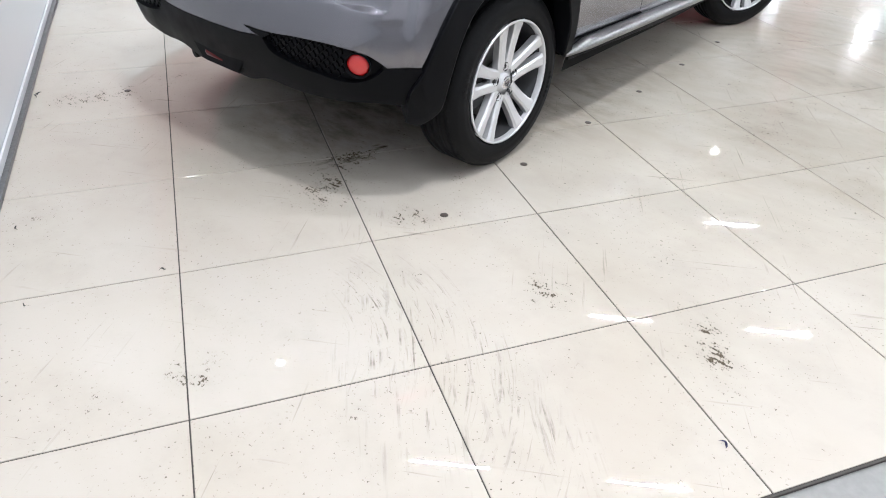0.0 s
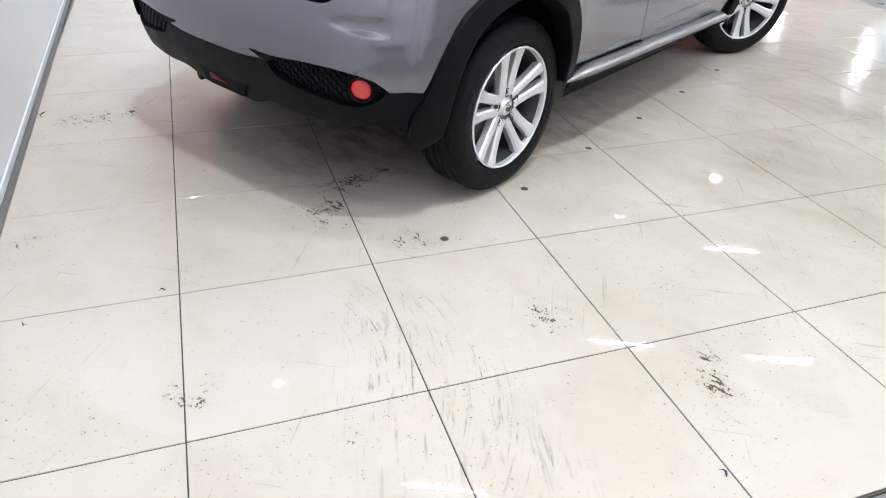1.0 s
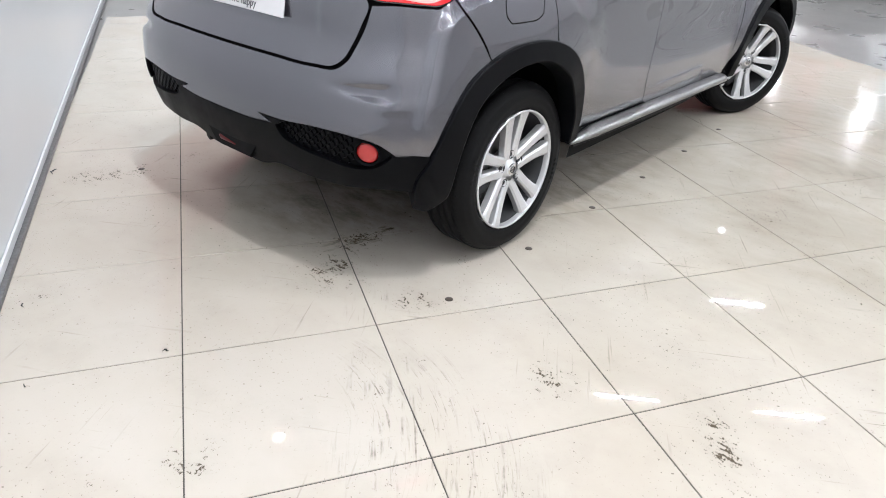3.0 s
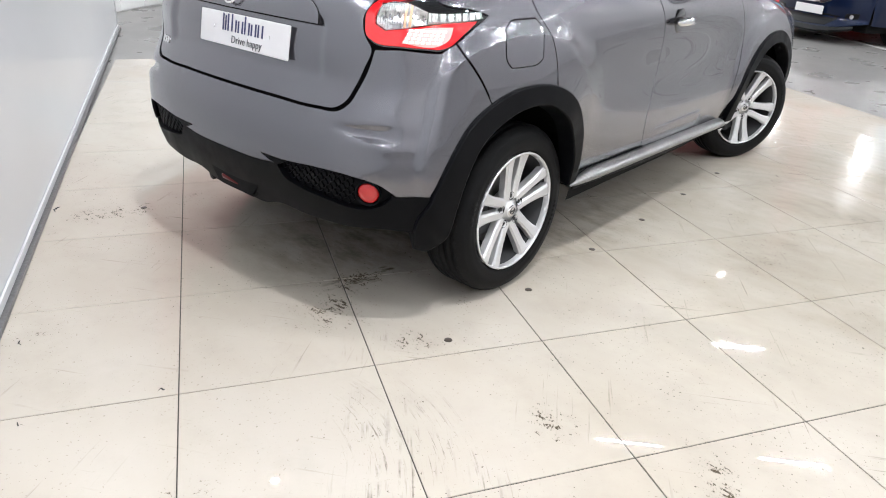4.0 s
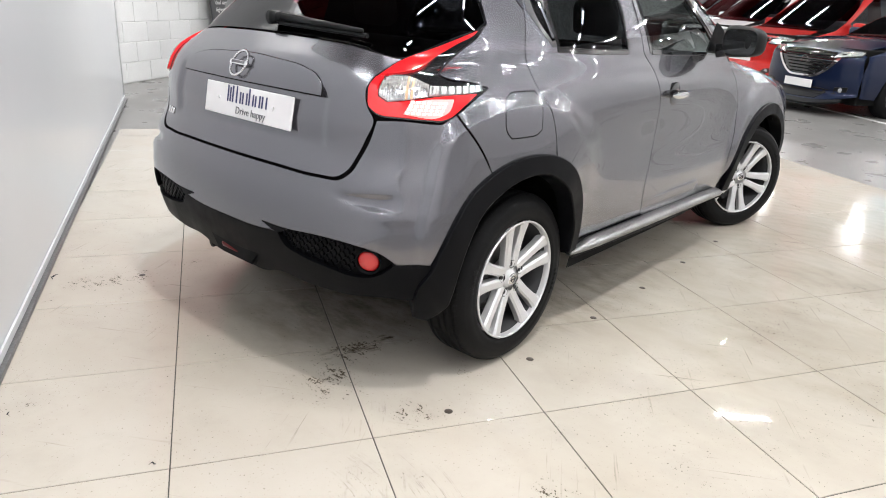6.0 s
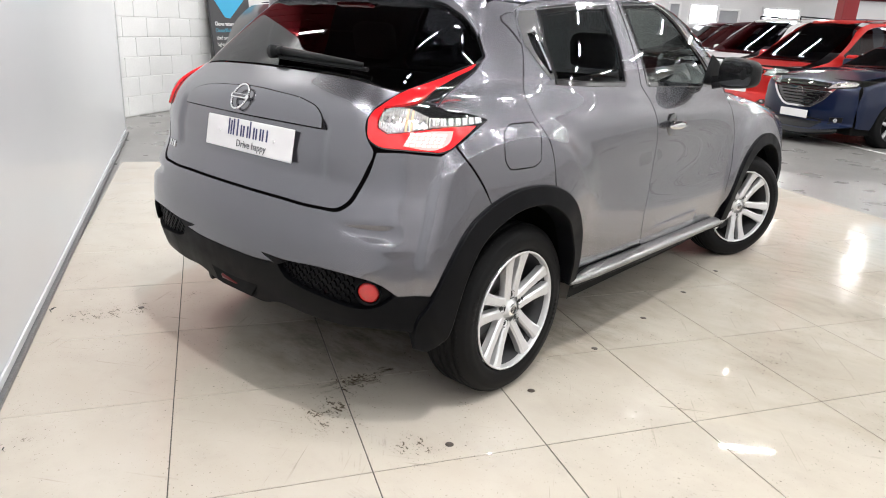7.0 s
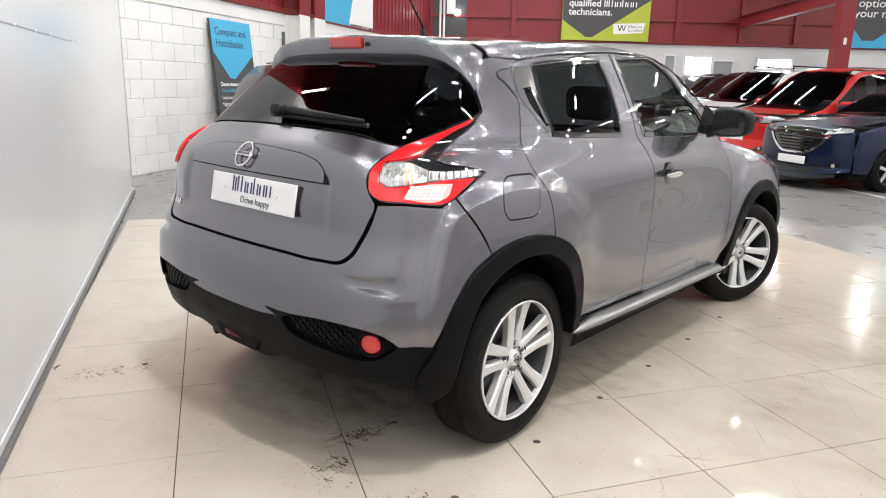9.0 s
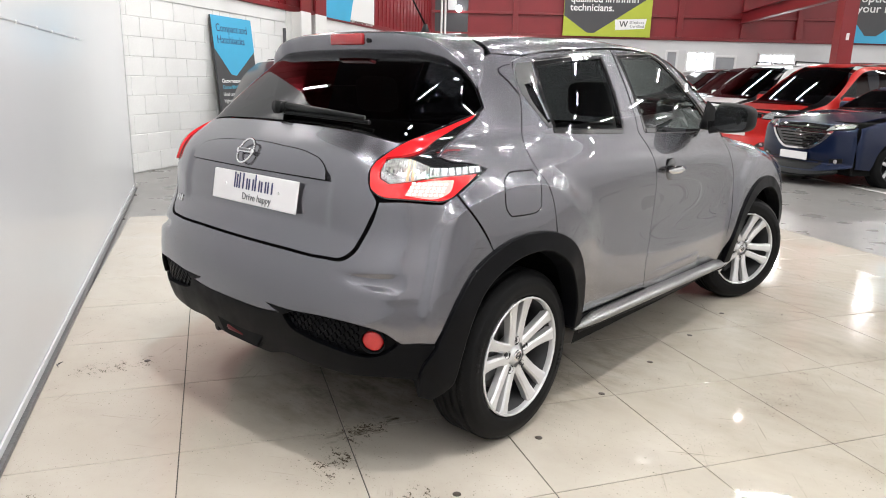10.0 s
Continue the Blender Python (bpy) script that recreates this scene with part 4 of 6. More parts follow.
# door handles, mirrors
for s, d in ((-1, fdoors[0]), (1, fdoors[1])):
    (q, qa, qb), (n, na, nb) = onto("side", [1.222, 1.140, 1.305], [0.962, 0.965, 0.958])
    q, n = Vector((q[0], -s * q[1], q[2])), Vector((n[0], -s * n[1], n[2]))
    n.y, q.y = abs(n.y) * s, abs(q.y) * s
    cup = bmesh.new()
    bmesh.ops.create_uvsphere(cup, u_segments=20, v_segments=10, radius=1)
    cup.transform(Matrix.Translation(q + Vector((-0.012, 0, 0.004))) @ Matrix.Diagonal((0.056, 0.007, 0.056, 1)))
    part("handle_cup", cup, GLOSS_BLACK, d, smooth=True)
    bm = bmesh.new()
    bmesh.ops.create_uvsphere(bm, u_segments=24, v_segments=12, radius=1)
    bm.transform(Matrix.Translation(q + n * 0.030) @ Matrix.Rotation(radians(2), 4, "Y") @ Matrix.Diagonal((0.100, 0.014, 0.021, 1)))
    part("door_handle", bm, CHROME, d, "chrome door handle", smooth=True)
    # mirror
    root = Vector((1.70, s * 0.775, 1.150))
    mirror = part("door_mirror", rod(root, root + Vector((0.03, s * 0.11, 0.02)), 0.035, 14, 0.028), GLOSS_BLACK, car, "black door mirror on a short arm", smooth=True)
    bm = bmesh.new()
    bmesh.ops.create_cube(bm, size=1)
    bmesh.ops.subdivide_edges(bm, edges=bm.edges[:], cuts=7, use_grid_fill=True)
    for v in bm.verts:
        x, y, z = v.co * 2
        r = max(abs(x), abs(y), abs(z))
        l = (abs(x) ** 4 + abs(y) ** 4 + abs(z) ** 4) ** 0.25
        c = Vector((x, y, z)) * (r / l)
        w = 1 - 0.35 * max(c.x, 0) ** 2
        v.co = Vector((c.x * 0.075, c.y * 0.102 * w, c.z * 0.076 * w * (1 - 0.14 * c.y * s)))
    head = Vector((1.735, s * 0.905, 1.205))
    bm.transform(Matrix.Translation(head) @ Matrix.Rotation(radians(s * 10), 4, "Z"))
    part("mirror_housing", bm, BLACK_PLASTIC, mirror, smooth=True)
    bm = bmesh.new()
    bmesh.ops.create_circle(bm, cap_ends=True, segments=40, radius=1)
    for v in bm.verts:
        l = (abs(v.co.x) ** 4 + abs(v.co.y) ** 4) ** 0.25
        v.co = v.co / l
    bm.transform(Matrix.Translation(head) @ Matrix.Rotation(radians(s * 3), 4, "Z") @ Matrix.Translation((-0.0785, 0, 0)) @ Matrix.Rotation(radians(-90), 4, "Y") @ Matrix.Diagonal((0.062, 0.085, 1, 1)))
    # dark mirror tint: the dim cabin it should reflect put into the colour
    part("mirror_glass", bm, material("mirror_silver", (0.16, 0.165, 0.17), 0.02, metal=1.0), mirror)
    bm = prism([(1.62, 1.150), (1.97, 1.128), (1.80, 1.255), (1.70, 1.29)], 0.006 * s, "y", s * 0.752)
    part("mirror_base", bm, TRIM, mirror)

# number plate with dealer lettering, maker's badge
(pa, pb), (na, nb) = onto("ring", [0.036, 0.036], [0.90, 1.02])
up = Vector(pb - pa).normalized()
mid = Vector((pa + pb) / 2) - Vector(na) * 0.002
side_v = Vector((0.0, -1, 0))
out_v = side_v.cross(up).normalized()
PLATE = Matrix((side_v, up, out_v)).transposed().to_4x4()
PLATE.translation = mid
plate = part("number_plate", box(-0.258, 0.258, -0.056, 0.056, -0.003, 0.004, 0.003), PLATE_WHITE, tailgate, "white dealer display plate with blue lettering")
plate.matrix_local = PLATE
word_mark(LONG_NAME, 0.082, 0.0006, INK, plate, pose(-0.117, -0.005, 0.0055), 0.245)
words("Drive happy", 0.036, 0.0006, INK_GREY, plate, pose(-0.06, -0.042, 0.0055), width=0.175)
for x in (-0.17, 0.155):
    bm = rod((x, 0.004, 0.003), (x, 0.004, 0.009), 0.006, 12)
    part("plate_screw", bm, PLATE_WHITE, plate)
(pb,), (nb,) = onto("ring", [-0.02], [1.086])
badge = bmesh.new()
for k in range(40):
    a0, a1 = 2 * math.pi * k / 40, 2 * math.pi * (k + 1) / 40
    join(badge, rod((0.044 * math.cos(a0), 0.048 * math.sin(a0), 0), (0.044 * math.cos(a1), 0.048 * math.sin(a1), 0), 0.0048, 6))
join(badge, box(-0.052, 0.052, -0.0085, 0.0085, -0.004, 0.006, 0.003))
BADGE = Matrix.Translation(Vector(pb + nb * 0.014)) @ Matrix((side_v, Vector(nb).cross(side_v), Vector(nb))).transposed().to_4x4()
badge.transform(BADGE)
badge = part("badge", badge, CHROME, tailgate, "round chrome badge with a dark marked bar", smooth=True)
bm = bmesh.new()
for k in range(6):
    box(-0.0385 + 0.0132 * k, -0.0295 + 0.0132 * k, -0.0048, 0.0048, 0.0055, 0.0072, bm=bm)
bm.transform(BADGE)
part("name_mark", bm, INK_GREY, badge)


# wheels
def lathe(profile, steps=72):
    """A solid of revolution round y: profile of (radius, y)."""
    bm = bmesh.new()
    rows = [[bm.verts.new((r * math.cos(a), y, r * math.sin(a))) for r, y in profile] for a in np.linspace(0, 2 * math.pi, steps + 1)[:-1]]
    for i in range(steps):
        for j in range(len(profile) - 1):
            bm.faces.new((rows[i][j], rows[i][j + 1], rows[(i + 1) % steps][j + 1], rows[(i + 1) % steps][j]))
    bmesh.ops.recalc_face_normals(bm, faces=bm.faces[:])
    return bm


R0, RIM, HALF = TYRE, 0.232, 0.103
prof = [(RIM, -0.085), (RIM + 0.012, -0.100), (0.275, -HALF - 0.003), (0.305, -HALF + 0.002), (R0 - 0.020, -HALF + 0.010), (R0 - 0.006, -0.078)]
for y0 in (-0.055, -0.018, 0.018, 0.055):
    prof += [(R0, y0 - 0.006), (R0 - 0.007, y0 - 0.005), (R0 - 0.007, y0 + 0.005), (R0, y0 + 0.006)]
prof += [(R0 - 0.006, 0.078), (R0 - 0.020, HALF - 0.010), (0.313, HALF - 0.004), (0.309, HALF - 0.0015), (0.296, HALF + 0.0005), (0.292, HALF + 0.003), (0.275, HALF + 0.003), (0.262, HALF + 0.001), (0.257, HALF + 0.002), (RIM + 0.012, 0.100), (RIM, 0.085)]
tyre_bm = lathe(prof, 96)
for k in range(96):
    # sipes across the shoulders
    a = 2 * math.pi * k / 96
    for side in (-1, 1):
        b = box(-0.0013, 0.0013, -0.011, 0.011, -0.001, 0.0006)
        join(tyre_bm, b, Matrix.Rotation(a, 4, "Y") @ Matrix.Translation((0, side * 0.0695, R0 - 0.0030)) @ Matrix.Rotation(radians(-19 * side), 4, "X"))
for base in (82, 262):
    # raised maker's mark on the sidewall, as plain bars
    for k, tall in enumerate((0.016, 0.022, 0.016, 0.024, 0.024, 0.016)):
        b = box(-0.006, 0.006, 0.0, 0.0022, 0.0, tall, 0.0008, 1)
        join(tyre_bm, b, Matrix.Rotation(radians(base - 4.0 * k), 4, "Y") @ Matrix.Translation((0, HALF + 0.0022, 0.272)))
tyre_me = mesh_of("tyre", tyre_bm, RUBBER, True)
rim_me = mesh_of("rim", lathe([(RIM + 0.005, 0.100), (RIM + 0.003, 0.1045), (RIM - 0.002, 0.1045), (RIM - 0.0045, 0.099), (RIM - 0.006, 0.080)], 72), ALLOY, True)
# barrel near-black: the shade between the spokes painted on
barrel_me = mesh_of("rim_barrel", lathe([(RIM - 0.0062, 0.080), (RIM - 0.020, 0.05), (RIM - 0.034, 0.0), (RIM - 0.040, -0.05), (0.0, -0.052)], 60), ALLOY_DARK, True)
disc_me = mesh_of("brake_disc", lathe([(0.03, 0.012), (0.150, 0.012), (0.152, 0.006), (0.150, -0.012), (0.03, -0.012)], 48), DISC, True)
cal_me = mesh_of("caliper", box(0.085, 0.165, -0.03, 0.045, -0.08, 0.08, 0.014), ALLOY_DARK)


def spoke_mesh():
    """One twin spoke: two bars that part from the hub towards the rim."""
    bm = bmesh.new()
    for s in (-1, 1):
        prev = None
        for r, off, w, y in ((0.044, 0.022, 0.018, 0.074), (0.085, 0.0255, 0.0175, 0.077), (0.130, 0.031, 0.0175, 0.082), (0.180, 0.039, 0.0195, 0.089), (0.214, 0.045, 0.0245, 0.095), (0.230, 0.048, 0.031, 0.096)):
            o = s * off
            row = [bm.verts.new((o + dx * w * 1.12, y + dy, r)) for dx, dy in ((-1, -0.030), (-1, -0.004), (-0.6, 0.0025), (0.6, 0.0025), (1, -0.004), (1, -0.030))]
            if prev:
                for i in range(5):
                    bm.faces.new((prev[i], prev[i + 1], row[i + 1], row[i]))
            prev = row
    # web that closes the pair at the hub
    join(bm, prism([(-0.034, 0.030), (0.034, 0.030), (0.030, 0.084), (-0.030, 0.084)], 0.020, "y", 0.050, 0.003))
    bmesh.ops.recalc_face_normals(bm, faces=bm.faces[:])
    return mesh_of("spoke", bm, ALLOY, False)


spoke_me = spoke_mesh()
hub_me = mesh_of("hub", lathe([(0.0, 0.084), (0.026, 0.084), (0.030, 0.081), (0.032, 0.074), (0.058, 0.070), (0.064, 0.060), (0.066, 0.02), (0.0, 0.02)], 40), ALLOY, True)
cap_me = mesh_of("hub_cap", lathe([(0.0, 0.0875), (0.020, 0.0865), (0.024, 0.0845), (0.024, 0.08)], 32), CHROME, True)
nut_me = mesh_of("wheel_nut", lathe([(0.0, 0.070), (0.008, 0.070), (0.010, 0.066), (0.010, 0.05)], 10), ALLOY_DARK, True)
hole_me = mesh_of("nut_hole", lathe([(0.0175, 0.0725), (0.0160, 0.0745), (0.0150, 0.0725), (0.0145, 0.058), (0.0, 0.058)], 20), ALLOY_DARK, True)
mark_bm = bmesh.new()
for k in range(20):
    a0, a1 = 2 * math.pi * k / 20, 2 * math.pi * (k + 1) / 20
    join(mark_bm, rod((0.013 * math.cos(a0), 0.088, 0.013 * math.sin(a0)), (0.013 * math.cos(a1), 0.088, 0.013 * math.sin(a1)), 0.0014, 5))
join(mark_bm, box(-0.016, 0.016, 0.0865, 0.089, -0.0028, 0.0028))
mark_me = mesh_of("cap_badge", mark_bm, ALLOY_DARK)
for x, s, turn in ((0.0, -1, 2), (WHEELBASE + 0.02, -1, 40), (0.0, 1, 0), (WHEELBASE + 0.02, 1, 25)):
    w = new("wheel", tyre_me.copy())
    w.parent = car
    steer = Matrix.Rotation(radians(-27 if x > 1 else 0), 4, "Z")
    w.matrix_local = Matrix.Translation((x, s * 0.698, TYRE)) @ steer @ Matrix.Rotation(0 if s > 0 else math.pi, 4, "Z") @ Matrix.Rotation(radians(turn), 4, "Y")
    w["label"] = "black tyre on a silver twin-spoke alloy rim"
    for k in range(5):
        o = new("spoke", spoke_me)
        o.parent, o.matrix_local = w, Matrix.Rotation(2 * math.pi * k / 5, 4, "Y")
        a = 2 * math.pi * k / 5
        for me in (nut_me, hole_me):
            o = new(me.name, me)
            o.parent, o.matrix_local = w, Matrix.Translation((0.060 * math.sin(a), 0.004, 0.060 * math.cos(a)))
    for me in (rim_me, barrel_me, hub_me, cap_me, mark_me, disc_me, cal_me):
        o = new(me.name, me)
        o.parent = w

# seats, dashboard and steering wheel behind the glass
for x, y, wd in ((1.35, -0.36, 0.25), (1.35, 0.36, 0.25), (0.55, 0.0, 0.60)):
    bm = box(x, x + 0.5, y - wd, y + wd, 0.45, 0.60, 0.05)
    part("seat", bm, SEAT_CLOTH, car, smooth=True)
    bm = box(-0.07, 0.07, y - wd * 0.95, y + wd * 0.95, 0.0, 0.62, 0.05)
    bm.transform(Matrix.Translation((x - 0.02, 0, 0.55)) @ Matrix.Rotation(radians(-14), 4, "Y"))
    part("seat_back", bm, SEAT_CLOTH, car, smooth=True)
    for yy in ((y,) if wd < 0.4 else (-0.38, 0.38)):
        bm = box(-0.05, 0.05, yy - 0.12, yy + 0.12, 0.0, 0.17, 0.04)
        bm.transform(Matrix.Translation((x - 0.19, 0, 1.20)) @ Matrix.Rotation(radians(-10), 4, "Y"))
        part("head_rest", bm, SEAT_CLOTH, car, smooth=True)
part("dashboard", box(1.88, 2.3, -0.66, 0.66, 0.75, 1.02, 0.06), BLACK_PLASTIC, car, smooth=True)
bm = bmesh.new()
for k in range(28):
    a0, a1 = 2 * math.pi * k / 28, 2 * math.pi * (k + 1) / 28
    join(bm, rod((0, 0.18 * math.cos(a0), 0.18 * math.sin(a0)), (0, 0.18 * math.cos(a1), 0.18 * math.sin(a1)), 0.015, 8))
join(bm, box(-0.01, 0.02, -0.17, 0.17, -0.03, 0.03, 0.008))
bm.transform(Matrix.Translation((1.80, -0.36, 0.98)) @ Matrix.Rotation(radians(-25), 4, "Y"))
part("steering_wheel", bm, BLACK_PLASTIC, car, smooth=True)


# ---- parked cars ----
def car_field(L, W, H, hood, belt, nose, lean):
    """The form of a parked car: length, half width, height, bonnet and belt heights, where the screen starts, how far the roof sets back."""
    def field(x, y, z):
        y = np.abs(y)
        side = curve(z, (0.15, W - 0.05), (0.45, W), (0.75, W - 0.01), (belt, W - 0.06), (belt + 0.3, W - 0.12))
        side = side + 0.02 * bell(x, 0.85, 0.45) * bell(z, 0.7, 0.25) + 0.025 * bell(x, L - 0.9, 0.45) * bell(z, 0.7, 0.25)
        front = curve(z, (0.15, L - 0.10), (0.35, L - 0.01), (0.60, L), (hood - 0.10, L - 0.06), (hood + 0.05, L - 0.22)) - 0.20 * y ** 2 - 0.25 * np.maximum(y - 0.5, 0) ** 2
        rear = curve(z, (0.15, 0.14), (0.45, 0.0), (0.9, 0.05), (belt + 0.1, 0.14)) + 0.15 * y ** 2
        top = curve(x, (0.0, belt), (nose - 0.9, belt), (nose, hood + 0.10), (L - 0.6, hood + 0.02), (L, hood - 0.12)) - 0.06 * y ** 2
        low = smax(smax((y - side) * 0.97, rear - x, 0.12), smax(x - front, z - top, 0.10), 0.08)
        wall = curve(z, (belt - 0.1, W - 0.06), (H - 0.25, W - 0.20), (H, W - 0.32))
        screen = nose + 0.15 - lean * (z - hood) - 0.20 * y ** 2
        back = curve(z, (belt - 0.1, 0.05), (H - 0.15, 0.38), (H, 0.60)) + 0.15 * y ** 2
        roof = curve(x, (0.0, H - 0.10), (1.0, H - 0.005), (2.0, H), (3.2, H - 0.12)) - 0.07 * y ** 2
        high = smax(smax((y - wall) * 0.9, (back - x) * 0.9, 0.08), smax((x - screen) * 0.6, z - roof, 0.06), 0.06)
        return smin(low, high, 0.04)
    return field


BG_TYRE = lathe([(0.215, -0.09), (0.30, -0.105), (0.32, -0.085), (0.325, 0.0), (0.32, 0.085), (0.30, 0.105), (0.215, 0.10)], 36)
bg_tyre = mesh_of("tyre", BG_TYRE, RUBBER, True)
bg_rim = mesh_of("rim", lathe([(0.218, 0.10), (0.205, 0.10), (0.195, 0.06), (0.19, 0.0), (0.0, 0.0)], 36), ALLOY_DARK, True)
sp = bmesh.new()
for k in range(5):
    join(sp, box(-0.022, 0.022, 0.055, 0.082, 0.02, 0.205, 0.006), Matrix.Rotation(2 * math.pi * k / 5, 4, "Y"))
bg_spokes = mesh_of("spokes", sp, ALLOY)
HEADLAMP = material("headlamp_lens", (0.80, 0.82, 0.85), 0.06, metal=0.7, coat=1.0, grain=0.5, grain_size=45)
WHITE_CARD = material("white_card", (0.80, 0.80, 0.80), 0.5)


def parked_car(paint, label, m, L=4.5, W=0.91, H=1.48, hood=0.90, belt=0.98, nose=3.35, lean=1.75, face="plain", rails=False, card=False):
    f = car_field(L, W, H, hood, belt, nose, lean)
    c = thing("car", label, "car", m @ Matrix.Translation((-L, 0, 0)), group="parked cars")
    kw = dict(field=f, step=0.06, gap=0.002)

    def sheet(name, mode, pts, mat, parent=c, label="", pair=False, **how):
        return panel(name, mode, pts, mat, parent, label, pair, **{**kw, **how})

    fx, rx = L - 0.90, 0.82
    arch_f = arc_pts(fx, 0.325, 0.375, 0, 180, 9)
    arch_r = arc_pts(rx, 0.325, 0.375, 0, 180, 9)
    xs = nose + 0.15 - lean * (H - 0.07 - hood)          # head of the screen
    side = [(0.12, 0.30), (rx - 0.38, 0.26)] + arch_r[::-1] + [(rx + 0.45, 0.22), (fx - 0.45, 0.22)] + arch_f[::-1] + [(fx + 0.40, 0.26), (L - 0.24, 0.28), (L - 0.20, 0.55), (L - 0.25, hood - 0.14), (L - 0.55, hood - 0.06), (nose + 0.05, hood + 0.02), (nose - 0.12, hood + 0.06), (xs - 0.12, H - 0.11), (xs - 0.55, H - 0.085), (1.1, H - 0.10), (0.60, H - 0.17), (0.20, belt + 0.1), (0.10, 0.8), (0.08, 0.5)]
    win = [(0.62, belt + 0.06), (0.85, H - 0.22), (1.3, H - 0.16), (xs - 0.40, H - 0.15), (xs - 0.18, H - 0.18), (nose - 0.52, hood + 0.20), (nose - 0.62, belt + 0.03), (1.8, belt + 0.04)]
    body = sheet("side_panel", "side", side, paint, pair=True, holes=[win])
    sheet("side_window", "side", win, PRIVACY, body[0], pair=True, under=body[1], lift=-0.01, thick=0.0)
    sheet("front_panel", "front", both([(0.0, 0.20), (0.5, 0.22), (W - 0.05, 0.30), (W - 0.035, 0.6), (W - 0.07, hood - 0.14), (0.5, hood - 0.040), (0.0, hood - 0.020)]), paint)
    hs = [(nose + 0.12, -(W - 0.20)), (L - 0.6, -(W - 0.17)), (L - 0.34, -(W - 0.19)), (L - 0.12, -0.45), (L - 0.055, 0.0)]
    sheet("bonnet", "top", both_top([(nose + 0.22, 0.0), (nose + 0.18, -0.45)] + hs), paint)
    sheet("windscreen", "top", both_top([(xs + 0.06, 0.0), (xs + 0.03, -0.45), (xs - 0.04, -(W - 0.37)), (nose - 0.45, -(W - 0.235)), (nose + 0.05, -(W - 0.215)), (nose + 0.15, -0.45), (nose + 0.19, 0.0)]), PRIVACY, label="windscreen with bright reflections", thick=0.0)
    sheet("roof", "top", both_top([(0.62, 0.0), (0.64, -(W - 0.36)), (1.4, -(W - 0.35)), (xs - 0.10, -(W - 0.37)), (xs, -0.45), (xs + 0.03, 0.0)]), paint)
    sheet("tailgate", "back", both([(0.0, 0.3), (W - 0.12, 0.35), (W - 0.10, 0.8), (W - 0.2, belt + 0.1), (W - 0.36, H - 0.1), (0.0, H - 0.07)]), paint)
    part("under_body", box(0.2, L - 0.25, -W + 0.10, W - 0.10, 0.17, belt - 0.12, 0.02), GAP_BLACK, c)
    part("seats", box(1.2, 2.6, -W + 0.22, W - 0.22, belt - 0.12, belt + 0.14, 0.08), SEAT_CLOTH, c)
    for s in (-1, 1):
        b = bmesh.new()
        join(b, box(-0.06, 0.06, -0.11, 0.11, -0.07, 0.07, 0.045, 4), Matrix.Translation((nose - 0.55, s * (W + 0.07), belt + 0.07)))
        join(b, box(-0.03, 0.03, -0.08, 0.08, -0.02, 0.02, 0.01), Matrix.Translation((nose - 0.53, s * (W - 0.05), belt + 0.02)))
        part("door_mirror", b, paint, c, smooth=True)
        for x in (fx, rx):
            w = new("wheel", bg_tyre)
            w.parent = c
            w.matrix_local = Matrix.Translation((x, s * (W - 0.115), 0.325 - 0.011)) @ Matrix.Rotation(0 if s > 0 else math.pi, 4, "Z")
            for me in (bg_rim, bg_spokes):
                o = new(me.name, me)
                o.parent = w
    # face
    if face == "winged":
        g = [(0.0, 0.43), (0.22, 0.44), (0.42, 0.56), (0.52, 0.70), (0.46, 0.775), (0.0, 0.795)]
        lamp = [(0.46, 0.70), (0.80, 0.755), (0.80, 0.815), (0.66, 0.80), (0.50, 0.755)]
    elif face == "tall":
        g = [(0.0, 0.70), (0.40, 0.70), (0.46, 0.80), (0.0, 0.815)]
        lamp = [(0.44, 0.70), (0.66, 0.71), (0.80, 0.77), (0.80, 0.87), (0.66, 0.86), (0.48, 0.81)]
    else:
        g = [(0.0, 0.66), (0.50, 0.67), (0.52, 0.745), (0.0, 0.755)]
        lamp = [(0.50, 0.64), (0.74, 0.66), (0.80, 0.72), (0.79, 0.79), (0.62, 0.775), (0.52, 0.75)]
    g = [(a, b + hood - 0.90) for a, b in g]
    lamp = [(a, b + hood - 0.90) for a, b in lamp]
    grille = sheet("grille", "front", both(g), GLOSS_BLACK, lift=0.004, thick=0.02)
    low_z = min(b for a, b in g)
    for z in np.arange(low_z + 0.03, max(b for a, b in g) - 0.03, 0.045):
        lim = 0.20 + 0.24 * (z - low_z) / 0.3 if face == "winged" else 0.36
        (q,), (n,) = onto("front", [0.0], [z], f)
        sheet("grille_bar", "front", both([(0.0, z), (lim, z), (lim, z + 0.014), (0.0, z + 0.014)]), BLACK_PLASTIC, grille, lift=0.012, thick=0.01, gap=0)
    if face == "winged":
        wing = [(0.0, 0.410), (0.24, 0.420), (0.45, 0.550), (0.58, 0.70), (0.53, 0.70), (0.42, 0.572), (0.22, 0.446), (0.0, 0.436)]
        sheet("chrome_wing", "front", both([(a, b + hood - 0.90) for a, b in wing]), CHROME, grille, lift=0.016, thick=0.02, gap=0, step=0.04)
    else:
        sheet("chrome_strip", "front", both([(0.0, low_z + 0.006), (0.40, low_z + 0.006), (0.40, low_z + 0.020), (0.0, low_z + 0.020)]), CHROME, grille, lift=0.016, thick=0.01, gap=0)
    sheet("headlamp", "front", lamp, HEADLAMP, label="clear headlamp", pair=True, lift=0.010, thick=0.02, step=0.04)
